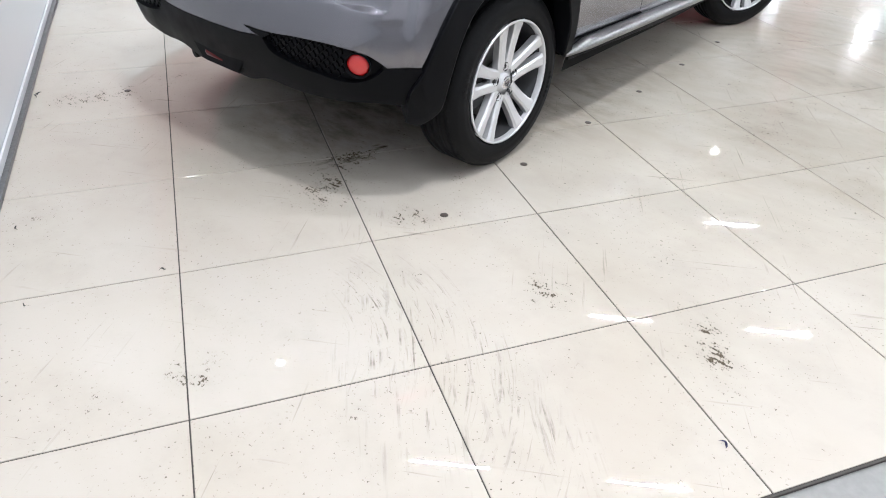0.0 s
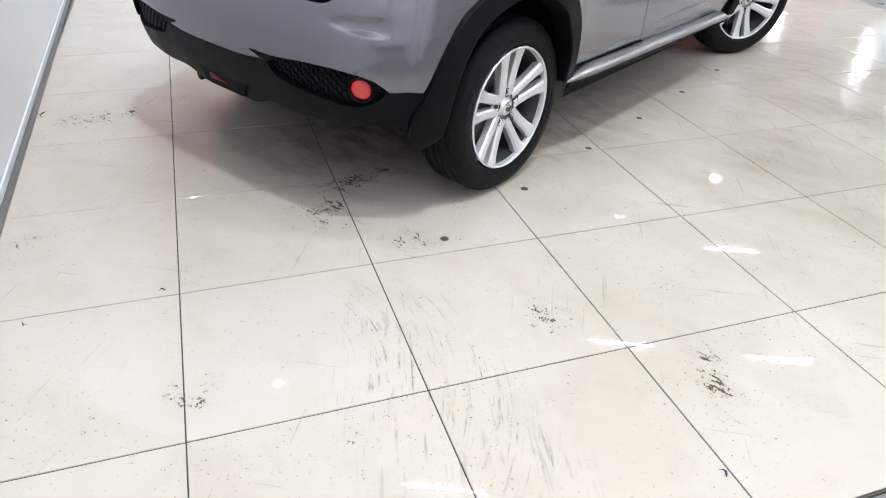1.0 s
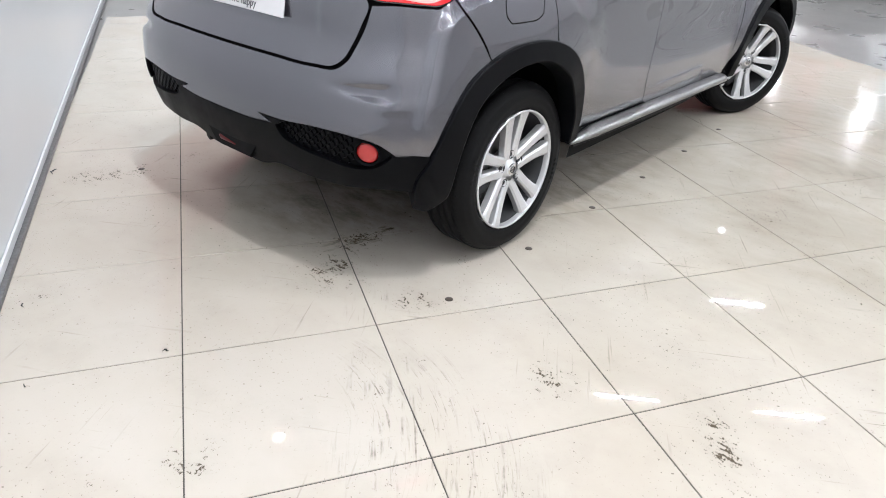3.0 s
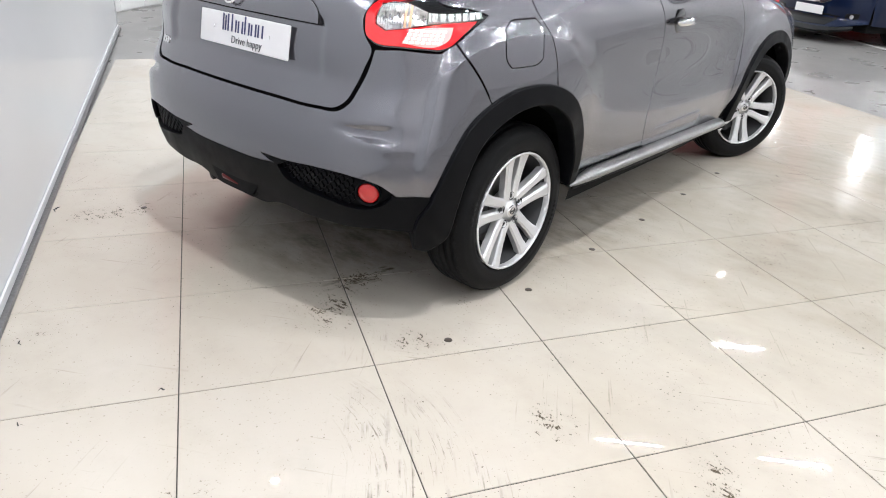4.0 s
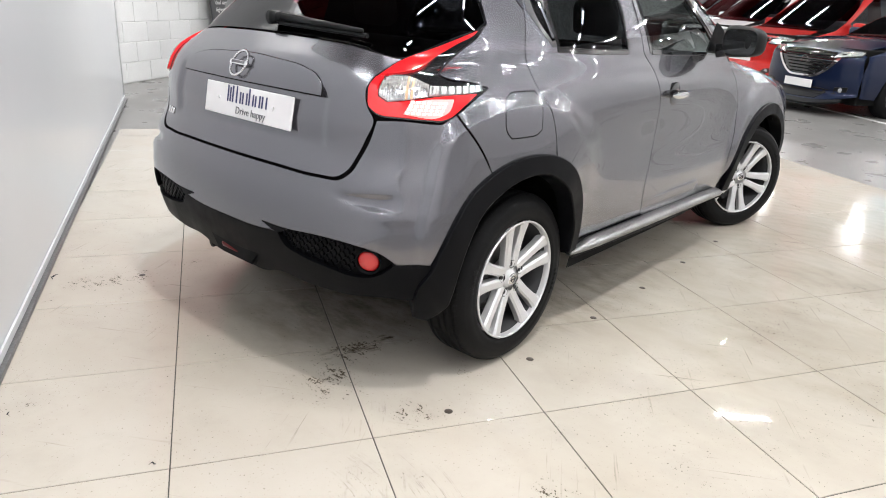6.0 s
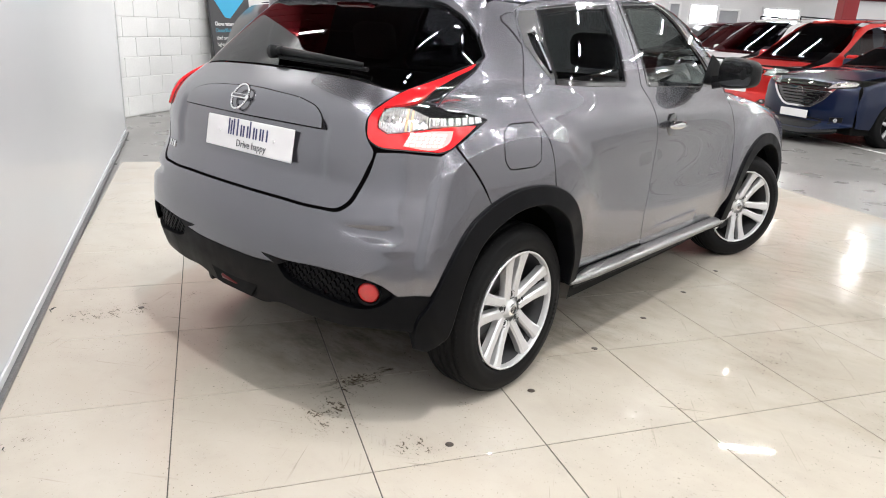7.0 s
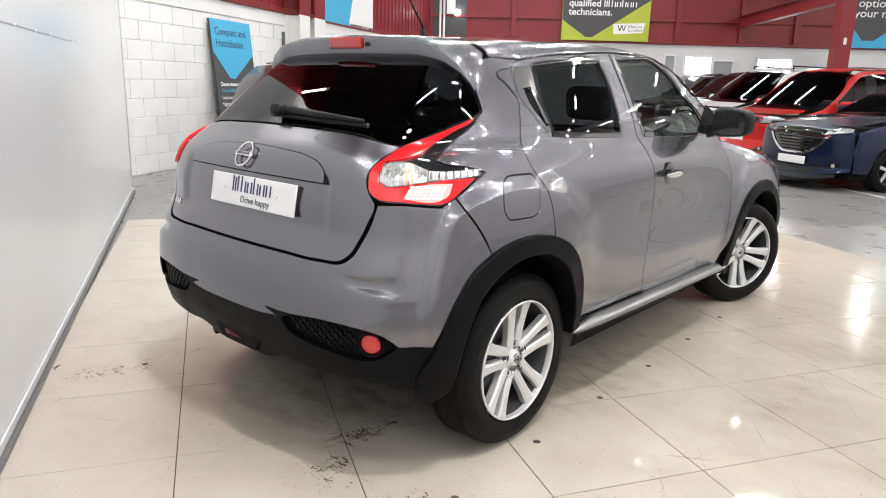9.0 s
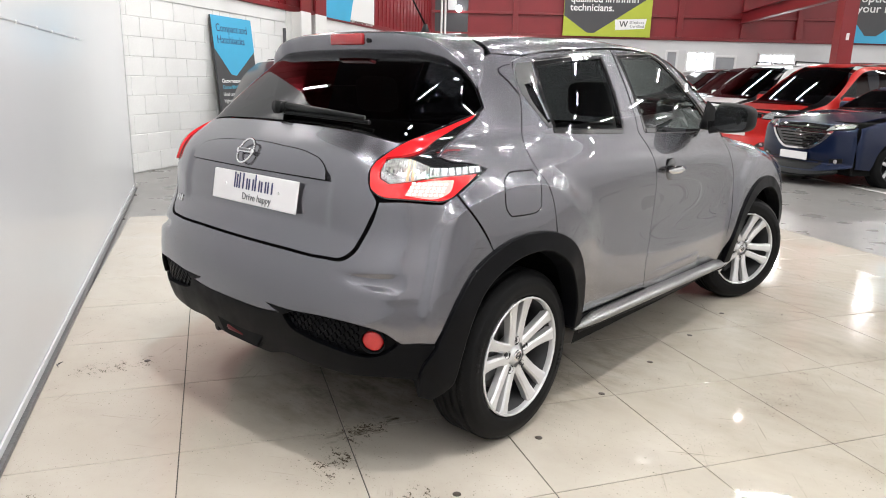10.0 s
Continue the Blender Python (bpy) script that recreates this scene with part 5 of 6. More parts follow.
    sheet("headlamp_surround", "front", [(a + (0.012 if a > 0.6 else -0.012), b + (0.012 if b > np.mean([q[1] for q in lamp]) else -0.012)) for a, b in lamp], GLOSS_BLACK, pair=True, lift=0.006, thick=0.02, step=0.04)
    sheet("lower_grille", "front", both([(0.0, 0.22), (0.42, 0.23), (0.50, 0.36), (0.0, 0.37)]), BLACK_PLASTIC, lift=0.004, thick=0.02)
    sheet("lower_lip", "front", both([(0.0, 0.155), (0.5, 0.165), (W - 0.13, 0.215), (W - 0.13, 0.25), (0.5, 0.21), (0.0, 0.20)]), BLACK_PLASTIC, lift=0.012, thick=0.03, gap=0)
    fog = sheet("fog_recess", "front", [(0.56, 0.30), (0.74, 0.33), (0.76, 0.42), (0.58, 0.40)], BLACK_PLASTIC, pair=True, lift=0.005, thick=0.02, step=0.04)
    (q,), (n,) = onto("front", [0.66], [0.365], f)
    for s, under in ((1, fog[0]), (-1, fog[1])):
        b = bmesh.new()
        bmesh.ops.create_uvsphere(b, u_segments=14, v_segments=8, radius=1)
        b.transform(Matrix.Translation((q[0] + 0.006, s * q[1], q[2])) @ Matrix.Diagonal((0.012, 0.036, 0.036, 1)))
        part("fog_lamp", b, HEADLAMP, under, smooth=True)
    (q, q2), (n, n2) = onto("front", [0.0, 0.0], [0.435, hood - 0.16], f)
    plate = part("number_plate", box(-0.006, 0.006, -0.26, 0.26, -0.056, 0.056, 0.003), WHITE_CARD, c, "plain white display plate")
    plate.matrix_local = Matrix.Translation((q[0] + 0.026, 0, (0.405 if face == "winged" else 0.435 + hood - 0.90)))
    b = bmesh.new()
    for k in range(24):
        a0, a1 = 2 * math.pi * k / 24, 2 * math.pi * (k + 1) / 24
        join(b, rod((0, 0.062 * math.cos(a0), 0.055 * math.sin(a0)), (0, 0.062 * math.cos(a1), 0.055 * math.sin(a1)), 0.007, 6))
    join(b, rod((0, -0.055, 0.02), (0, 0.0, -0.02), 0.006, 6)), join(b, rod((0, 0.055, 0.02), (0, 0.0, -0.02), 0.006, 6))
    b.transform(Matrix.Translation((q2[0] + 0.03, 0, (low_z + max(bb for aa, bb in g)) / 2 + (0.03 if face == "winged" else 0))))
    part("badge", b, CHROME, grille, "round chrome badge", smooth=True)
    if rails:
        for s in (-1, 1):
            b = rod((0.9, s * (W - 0.33), H + 0.02), (xs - 0.25, s * (W - 0.33), H + 0.03), 0.016, 8)
            join(b, rod((0.9, s * (W - 0.33), H - 0.06), (0.9, s * (W - 0.33), H + 0.02), 0.016, 8))
            join(b, rod((xs - 0.25, s * (W - 0.33), H - 0.06), (xs - 0.25, s * (W - 0.33), H + 0.03), 0.016, 8))
            part("roof_rail", b, BLACK_PLASTIC, c)
    if card:
        for s, dx in ((-1, 0.0), (1, 0.1)):
            b = box(-0.004, 0.004, -0.07, 0.07, 0.0, 0.22)
            b.transform(Matrix.Translation((xs + 0.10, s * 0.35, H - 0.38)) @ Matrix.Rotation(radians(-50), 4, "Y"))
            part("price_card", b, WHITE_CARD, c, "white price card behind the windscreen")
    return c


def paint_of(name, colour, metal=0.3):
    m = material(name, colour, 0.34, metal=metal, coat=1.0, grain=0.06, grain_size=700, spec=0.2)
    m.node_tree.nodes["Principled BSDF"].inputs["Coat Roughness"].default_value = 0.008
    m.node_tree.nodes["Principled BSDF"].inputs["Coat IOR"].default_value = 1.35
    return m


BLUE_CAR = paint_of("dark_blue_paint", (0.002, 0.008, 0.034), 0.3)
RED_CAR = paint_of("bright_red_paint", (0.42, 0.012, 0.010), 0.2)
SILVER_CAR = paint_of("silver_paint", (0.66, 0.67, 0.68), 0.05)
BLACK_CAR = paint_of("black_paint", (0.020, 0.018, 0.022), 0.2)
MAROON_CAR = paint_of("maroon_paint", (0.06, 0.012, 0.018), 0.3)
ROW = 184.0
parked_car(BLUE_CAR, "dark blue saloon car with a chrome-edged grille and white plate", pose(8.56, 7.08, -0.012, 0, 0, 179), L=4.7, W=0.92, H=1.50, hood=0.99, belt=1.05, face="winged")
parked_car(RED_CAR, "bright red people carrier parked in the row", pose(9.65, 9.55, -0.012, 0, 0, ROW), L=4.7, W=0.93, H=1.90, hood=1.02, belt=1.10, nose=3.75, lean=1.55, face="tall")
parked_car(SILVER_CAR, "silver estate car with black roof rails", pose(10.7, 12.35, -0.012, 0, 0, ROW), L=4.6, W=0.91, H=1.94, hood=1.06, belt=1.14, nose=3.6, lean=1.55, rails=True, card=True)
parked_car(BLACK_CAR, "black hatchback with a white price card", pose(11.9, 14.75, -0.012, 0, 0, ROW), L=4.3, H=1.88, hood=1.06, belt=1.12, nose=3.2, card=True)
parked_car(MAROON_CAR, "dark maroon hatchback at the end of the row", pose(12.6, 17.0, -0.012, 0, 0, ROW), L=4.0, H=1.88, hood=1.06, belt=1.12, nose=3.0, card=True)
parked_car(SILVER_CAR, "pale silver hatchback with a white price card", pose(13.6, 19.1, -0.012, 0, 0, ROW), L=4.2, H=1.80, hood=1.04, belt=1.10, nose=3.1, card=True)
parked_car(BLACK_CAR, "dark grey hatchback beside the block wall", pose(4.61, 10.25, -0.012, 0, 0, 25), L=4.4, H=1.62, card=False)


# ---- what hangs on the far wall: along it, heights ----
WINDOWS = [(7.62, 7.90, 1.75, 2.38, False), (8.26, 9.06, 1.85, 2.37, True), (9.16, 9.74, 1.80, 2.25, False), (10.53, 11.57, 1.95, 2.36, True)]
GREEN = (4.22, 6.98, 2.80)
BLUEB = (13.02, 2.78)
OPENING = (0.10, 1.17)


# ---- walls of the hall ----
def wall_part(name, bm, mat, m, parent=None, label="", smooth=False):
    ob = part(name, bm, mat, parent, label, smooth)
    ob.matrix_world = m
    return ob


BAND_FAR = 2.74
wall_left = wall_part("wall_left", box(-16, 14.6, 0.02, 0.25, -0.01, BAND), MORTAR, LEFT)
tagged(wall_left, "white painted concrete block wall below red cladding", "wall", kind="structure")
wall_left_upper = wall_part("wall_left_upper", box(-16, 14.6, 0.03, 0.25, BAND + 0.002, 7.0), RED_PAINT, LEFT)
tagged(wall_left_upper, "red ribbed metal cladding above the block wall", "wall", kind="structure")
wall_far = wall_part("wall_far", box(-0.2, 23, 0.02, 0.25, -0.01, BAND_FAR), FAR_PAINT, FAR)
tagged(wall_far, "white painted wall with small bright windows behind parked cars", "wall", kind="structure")
wall_far_upper = wall_part("wall_far_upper", box(-0.2, 23, 0.03, 0.25, BAND_FAR + 0.002, 7.0), RED_PAINT, FAR)
tagged(wall_far_upper, "red metal cladding above the white wall", "wall", kind="structure")
# unseen closing walls, added and kept pale to brighten the car's side
HALL_GREY = material("pale_hall_paint", (0.76, 0.76, 0.77), 0.6, stain=0.15, stain_size=0.8)
c2, c3 = FAR @ Vector((23, 0, 0)), LEFT @ Vector((-16, 0, 0))
for nm, p, q in (("wall_right", c2, Vector((13.0, -12.0, 0))), ("wall_back", Vector((13.0, -12.0, 0)), c3)):
    d = (q - p).to_2d()
    w = part(nm, box(0, d.length, -0.25, 0, -0.01, 7.0), HALL_GREY)
    w.matrix_world = along(p, math.degrees(math.atan2(d.y, d.x)))
    tagged(w, "unseen plain pale wall added to close the hall", "wall", kind="structure")

# cladding ribs, rails and sills of the red upper walls
bm = bmesh.new()
for k in range(60):
    box(-3 + 0.3 * k, -2.95 + 0.3 * k, 0.008, 0.032, BAND + 0.1, 6.9, bm=bm)
wall_part("cladding_rib", bm, RED_PAINT, LEFT, wall_left_upper)["kind"] = "stuff"
wall_part("rail", box(-8, 14.5, -0.05, 0.03, BAND - 0.01, BAND + 0.09, 0.01), RED_STEEL, LEFT, wall_left_upper)
for z0, z1 in ((BAND_FAR, BAND_FAR + 0.10), (3.42, 3.50), (4.9, 5.0)):
    wall_part("rail", box(0, 22.5, -0.05, 0.03, z0, z1, 0.01), RED_STEEL, FAR, wall_far_upper)
for s in (2.7, 5.0, 7.9, 9.9, 11.6, 15.6, 18.0):
    wall_part("upright", box(s - 0.09, s + 0.09, -0.10, 0.03, BAND_FAR + 0.1, 6.9, 0.008), RED_STEEL, FAR, wall_far_upper)
for s in (-1.5, 2.2):
    wall_part("joint_strip", box(s - 0.012, s + 0.012, 0.006, 0.022, 0.0, BAND), WHITE_PAINT, LEFT, wall_left)


def column(name, m, s, w, d, z0, z1, mat, label):
    """A steel column of H section."""
    bm = box(s - w / 2, s + w / 2, -d, -d + 0.03, z0, z1, 0.004)
    box(s - w / 2, s + w / 2, -0.03, 0.0, z0, z1, 0.004, bm=bm)
    box(s - 0.02, s + 0.02, -d + 0.03, -0.03, z0, z1, bm=bm)
    ob = thing(name, label, "column", m)
    ob.matrix_world = m
    part("post", bm, mat, ob)
    return ob


for s, w in ((4.62, 0.42), (5.30, 0.50)):
    c = column("steel_column", LEFT, s, w, 0.34, 0.0, 2.52, WHITE_PAINT, "steel wall column painted white below and red above")
    bm = box(s - w / 2, s + w / 2, -0.34, -0.31, 2.522, 7.0, 0.004)
    box(s - w / 2, s + w / 2, -0.03, 0.0, 2.522, 7.0, 0.004, bm=bm)
    part("red_upper_post", bm, RED_STEEL, c)
    part("base_plate", box(s - w / 2 - 0.05, s + w / 2 + 0.05, -0.40, 0.0, 0.0, 0.02), WHITE_PAINT, c)
# thin dark strip up the block wall beside the columns
wall_part("door_recess", box(4.30, 4.34, -0.05, 0.018, 0.0, 2.2, 0.004), INK_GREY, LEFT, wall_left, "thin dark upright strip on the block wall")
BIG = pose(13.16, 10.8, -0.012, 0, 0, 70)
bigc = thing("steel_column", "large red steel column among the parked cars", "column", BIG)
part("post", box(-0.155, 0.155, -0.155, 0.155, 0.0, 7.0, 0.01), RED_STEEL, bigc)
part("base_plate", box(-0.33, 0.33, -0.33, 0.33, 0.0, 0.025), RED_STEEL, bigc)
part("notice", box(-0.170, -0.157, -0.03, 0.03, 2.40, 2.54), WHITE_PAINT, bigc, "small white notice on the column")
p0, p1 = Vector((13.16, 10.8, 3.45)), Vector((16.2, 17.5, 3.45))
d = (p1 - p0).to_2d()
beam = thing("steel_beam", "red horizontal steel beam between column and wall", "beam", pose(p0.x, p0.y, p0.z, 0, 0, math.degrees(math.atan2(d.y, d.x))))
part("web", box(0.18, d.length, -0.01, 0.01, -0.15, 0.15), RED_STEEL, beam)
for z in (-0.17, 0.15):
    part("flange", box(0.18, d.length, -0.10, 0.10, z, z + 0.02), RED_STEEL, beam)

# windows and grey hatches of the far wall
PANE_FRAME = material("window_frame_white", (0.75, 0.75, 0.76), 0.35)
GREY_DOOR = material("grey_panel", (0.33, 0.34, 0.36), 0.5, stain=0.08)


def far_window(s0, s1, z0, z1, bright, label, name):
    w = thing(name, label, "window", FAR, kind="structure")
    f = 0.06
    bm = box(s0 - f, s1 + f, -0.045, 0.018, z1, z1 + f, 0.006)
    box(s0 - f, s1 + f, -0.045, 0.018, z0 - f, z0, 0.006, bm=bm)
    box(s0 - f, s0, -0.045, 0.018, z0, z1, 0.006, bm=bm)
    box(s1, s1 + f, -0.045, 0.018, z0, z1, 0.006, bm=bm)
    part("window_frame", bm, PANE_FRAME, w)
    part("pane", box(s0 + 0.002, s1 - 0.002, -0.010, 0.012, z0 + 0.002, z1 - 0.002), DAYLIGHT if bright else GREY_DOOR, w)
    if bright:
        for k in (0.36, 0.68):
            part("mullion", box(s0 + k * (s1 - s0) - 0.02, s0 + k * (s1 - s0) + 0.02, -0.03, -0.011, z0, z1), PANE_FRAME, w)
    part("window_sill", box(s0 - 0.1, s1 + 0.1, -0.10, 0.018, z0 - 0.10, z0 - f - 0.002, 0.008), PANE_FRAME, w)


for k, (s0, s1, z0, z1, br) in enumerate(WINDOWS):
    far_window(s0, s1, z0, z1, br, "small bright window in white frame" if br else "grey hatch panel in a white frame", "window_%d" % (k + 1))

# light fittings under the ceiling
LIGHTS = pose(0, 0, 0, 0, 0, -25)
def lit_below(name, bm, glow, cold):
    """A fitting whose underside alone gives light."""
    me = mesh_of(name, bm, (cold, glow))
    for f in me.polygons:
        f.material_index = 1 if f.normal.z < -0.5 else 0
    return me


tube = lit_below("tube", box(-0.49, 0.49, -0.0145, 0.0145, -0.03, 0.0), LAMP_GLOW, WHITE_PAINT)
tray = mesh_of("housing", box(-0.53, 0.53, -0.06, 0.06, 0.002, 0.06, 0.006), WHITE_PAINT)
wire = bmesh.new()
for x in (-0.42, 0.42):
    join(wire, rod((x, 0, 0.06), (x, 0, 1.02), 0.004, 6))
wires = mesh_of("suspension_wire", wire, ALU)


def strip_light(m):
    ob = thing("strip_light", "white linear tube light hung from the ceiling", "ceiling light", m, group="strip lights")
    for me in (tube, tray, wires):
        o = new(me.name, me)
        o.parent = ob


for i in range(-4, 10):
    for j in range(-3, 7):
        p = LIGHTS @ Vector((0.45 + 2.49 * i, 4.51 + 3.18 * j, 5.98))
        inl = LEFT.inverted() @ p
        inf = FAR.inverted() @ p
        if inl.y < -0.6 and inf.y < -0.6 and (j >= 0 or -2 <= i <= 5) and (i, j) not in ((-1, 0), (3, 2), (3, 3), (3, 4), (3, 5), (4, 4), (4, 5)):
            strip_light(Matrix.Translation(p) @ Matrix.Rotation(radians(-25), 4, "Z"))
strip_light(pose(-1.6, 7.2, 5.98, 0, 0, -65))
for x, y in ((0.62, 7.4), (0.98, 6.6), (0.55, 6.35), (0.44, 7.1)):
    ob = thing("spot_light", "small round ceiling spot light", "ceiling light", pose(x, y, 6.0), group="spot lights")
    part("can", rod((0, 0, 0), (0, 0, 1.0), 0.03, 12), ALU, ob)
    o = new("bulb", lit_below("bulb", rod((0, 0, -0.05), (0, 0, -0.002), 0.05, 16), SPOT_GLOW, ALU))
    o.parent = ob
# unseen lamp added above the floor behind the car: hard shadow under the bumper
ob = thing("high_bay_lamp", "unseen round lamp added to cast the shadow under the car", "ceiling light", pose(1.3, -1.1, 6.0))
part("reflector", rod((0, 0, 0.0), (0, 0, 0.22), 0.20, 28, 0.08), ALU, ob, smooth=True)
part("cable", rod((0, 0, 0.22), (0, 0, 1.0), 0.008, 8), GAP_BLACK, ob)
o = new("bulb", lit_below("bulb", rod((0, 0, -0.03), (0, 0, -0.002), 0.13, 24), KEY_GLOW, ALU))
o.parent = ob
FLOOD_GLOW = glowing("flood_glow", (1, 0.98, 0.95), 120.0)
for s, z in ((11.6, 4.3), (14.8, 5.55)):
    at = FAR @ Vector((s, -0.35, z))
    ob = thing("flood_light", "bright wall flood light on the red cladding", "lamp", Matrix.Translation(at) @ Matrix.Rotation(radians(FAR_AZ), 4, "Z"), group="flood lights")
    part("case", box(-0.30, 0.30, -0.06, 0.38, -0.20, 0.20, 0.02), ALU, ob)
    part("lens", box(-0.20, 0.20, -0.075, -0.062, -0.16, 0.16, 0.004), FLOOD_GLOW, ob)

# partition: skirting, sheet joint with clips
CHANNEL = material("dull_metal_channel", (0.20, 0.20, 0.205), 0.4, metal=0.6, grain=0.2, grain_size=60)
for y0, y1, z0, z1, mat, nm in ((-0.030, -0.002, -0.003, 0.018, CHANNEL, "floor_channel"), (-0.012, -0.002, 0.020, 0.055, WHITE_PANEL, "skirting_strip")):
    wall_part(nm, box(-6.5, 6.2, y0, y1, z0, z1, 0.002), mat, PART, wall_partition)
wall_part("sheet_joint", box(-6.5, 2.9, -0.003, -0.001, 1.556, 1.560), ALU, PART, wall_partition)
for s in (0.97, 1.42, 1.82, 2.62):
    wall_part("joint_clip", box(s - 0.015, s + 0.015, -0.006, -0.004, 1.550, 1.566), WHITE_PAINT, PART, wall_partition)
wall_part("end_post", box(6.202, 6.25, -0.005, 0.065, 0.0, 3.6, 0.004), ALU, PART, wall_partition)

# poster board and banners
BLUE = material("banner_blue", (0.05, 0.40, 0.66), 0.45, stain=0.04)
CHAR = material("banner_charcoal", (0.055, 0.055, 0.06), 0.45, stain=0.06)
LIME = material("banner_lime", (0.42, 0.48, 0.04), 0.45, stain=0.04)
PRINT_WHITE = material("print_white", (0.82, 0.82, 0.82), 0.5)
PRINT_CYAN = material("print_cyan", (0.10, 0.45, 0.65), 0.5)
BOARD = LEFT @ pose(1.82, -0.27, 0, 0, 0, 0) @ Matrix.Rotation(radians(-5.5), 4, "X")
poster = thing("poster_board", "blue and charcoal advertising board leaning on the block wall", "poster", BOARD)
part("board", box(0, 1.20, 0.0, 0.03, 0.0, 2.24, 0.003), CHAR, poster)
part("blue_print", prism([(0.0, 2.24), (1.20, 2.24), (1.20, 1.72), (0.55, 1.32), (0.40, 1.34), (0.0, 1.74)], -0.003, "y", -0.0005), BLUE, poster)


def sign(text, size, mat, parent, s, z, out=-0.006, width=None, bold=0.0):
    return words(text, size, 0.0008, mat, parent, Matrix.Translation((s, out, z)) @ Matrix.Rotation(radians(90), 4, "X"), width=width, bold=bold)


def sign_mark(shape, size, mat, parent, s, z, width, out=-0.006):
    return word_mark(shape, size, 0.0008, mat, parent, Matrix.Translation((s, out, z)) @ Matrix.Rotation(radians(90), 4, "X"), width)


sign("Compact and", 0.17, INK, poster, 0.10, 2.00, width=0.92)
sign("Hatchbacks", 0.17, INK, poster, 0.10, 1.82, width=0.80)
sign("Choose reassurance.", 0.085, PRINT_WHITE, poster, 0.09, 1.21, width=0.66, bold=0.002)
sign("Choose", 0.085, PRINT_CYAN, poster, 0.09, 1.11, width=0.25)
sign_mark(LONG_NAME, 0.085, PRINT_CYAN, poster, 0.37, 1.11, 0.27)
sign("Certified.", 0.085, PRINT_CYAN, poster, 0.67, 1.11, width=0.28)
sign("Used cars with the", 0.085, PRINT_WHITE, poster, 0.09, 1.00, width=0.62)
sign("highest standards", 0.085, PRINT_WHITE, poster, 0.09, 0.90, width=0.62)
ban = thing("banner", "blue, white and charcoal banner fixed to the red cladding", "banner", LEFT)
part("sheet", box(5.75, 9.1, -0.05, -0.02, 2.56, 4.6, 0.003), PRINT_WHITE, ban)
part("blue_print", prism([(6.1, 2.562), (7.5, 2.562), (8.3, 4.6), (6.7, 4.6)], -0.003, "y", -0.0505), BLUE, ban)
part("charcoal_print", prism([(5.752, 2.562), (6.08, 2.562), (6.68, 4.6), (5.752, 4.6)], -0.003, "y", -0.0505), CHAR, ban)

s0, s1, zb = GREEN
ban = thing("banner", "lime green and charcoal advertising banner with white lettering", "banner", FAR)
part("sheet", box(s0, s1, -0.14, -0.11, zb, zb + 3.0, 0.003), LIME, ban)
w = s1 - s0
part("charcoal_print", prism([(s0 + 0.01, zb + 0.62), (s0 + 0.28 * w, zb + 0.10), (s0 + 0.36 * w, zb + 0.10), (s1 - 0.01, zb + 1.25), (s1 - 0.01, zb + 2.9), (s0 + 0.01, zb + 2.9)], -0.003, "y", -0.1405), CHAR, ban)
part("white_print", prism([(s0 + 0.60 * w, zb + 0.20), (s0 + 0.93 * w, zb + 0.26), (s0 + 0.95 * w, zb + 0.56), (s0 + 0.59 * w, zb + 0.52)], -0.003, "y", -0.1405), PRINT_WHITE, ban)
sign("qualified", 0.30, PRINT_WHITE, ban, s0 + 0.07 * w, zb + 1.03, -0.147, width=0.36 * w, bold=0.004)
sign_mark(LONG_NAME, 0.30, PRINT_WHITE, ban, s0 + 0.47 * w, zb + 1.03, 0.38 * w, -0.147)
sign("technicians.", 0.30, PRINT_WHITE, ban, s0 + 0.07 * w, zb + 0.77, -0.147, width=0.50 * w, bold=0.004)
for k, (x0, x1) in enumerate(((0.0, 0.05), (0.10, 0.05), (0.10, 0.15), (0.20, 0.15))):
    lean = s0 + 0.64 * w + x0 * 1.2, s0 + 0.64 * w + x1 * 1.2
    part("mark_stroke", prism([(lean[0], zb + 0.48), (lean[0] + 0.035, zb + 0.48), (lean[1] + 0.035, zb + 0.31), (lean[1], zb + 0.31)], -0.002, "y", -0.144), INK_GREY, ban)
sign_mark(LONG_NAME, 0.12, INK_GREY, ban, s0 + 0.76 * w, zb + 0.40, 0.16 * w, -0.147)
sign("Certified", 0.12, INK_GREY, ban, s0 + 0.76 * w, zb + 0.29, -0.147, width=0.16 * w)
s0, zb = BLUEB
ban = thing("banner", "blue and charcoal advertising banner with white lettering", "banner", FAR)
part("sheet", box(s0, s0 + 3.4, -0.14, -0.11, zb, zb + 3.0, 0.003), BLUE, ban)
part("charcoal_print", prism([(s0 + 0.01, zb + 0.85), (s0 + 0.55, zb + 0.22), (s0 + 0.90, zb + 0.22), (s0 + 2.2, zb + 1.2), (s0 + 2.2, zb + 2.9), (s0 + 0.01, zb + 2.9)], -0.003, "y", -0.1405), CHAR, ban)
sign("options", 0.34, PRINT_WHITE, ban, s0 + 0.28, zb + 1.22, -0.147, width=1.15, bold=0.004)
sign("your needs", 0.34, PRINT_WHITE, ban, s0 + 0.20, zb + 0.92, -0.147, width=1.7, bold=0.004)

# high opening with a lamp beside the left corner, its darkness a charcoal board
s0, s1 = OPENING
op = thing("service_opening", "tall opening in the red cladding, its darkness a charcoal board, with white pipes and a lamp", "opening", FAR, kind="structure")
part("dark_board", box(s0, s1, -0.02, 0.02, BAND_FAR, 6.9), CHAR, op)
for x in (s0 + 0.22, s0 + 0.34):
    part("pipe", rod((x, -0.08, BAND_FAR), (x, -0.08, 6.8), 0.035, 10), WHITE_PAINT, op)
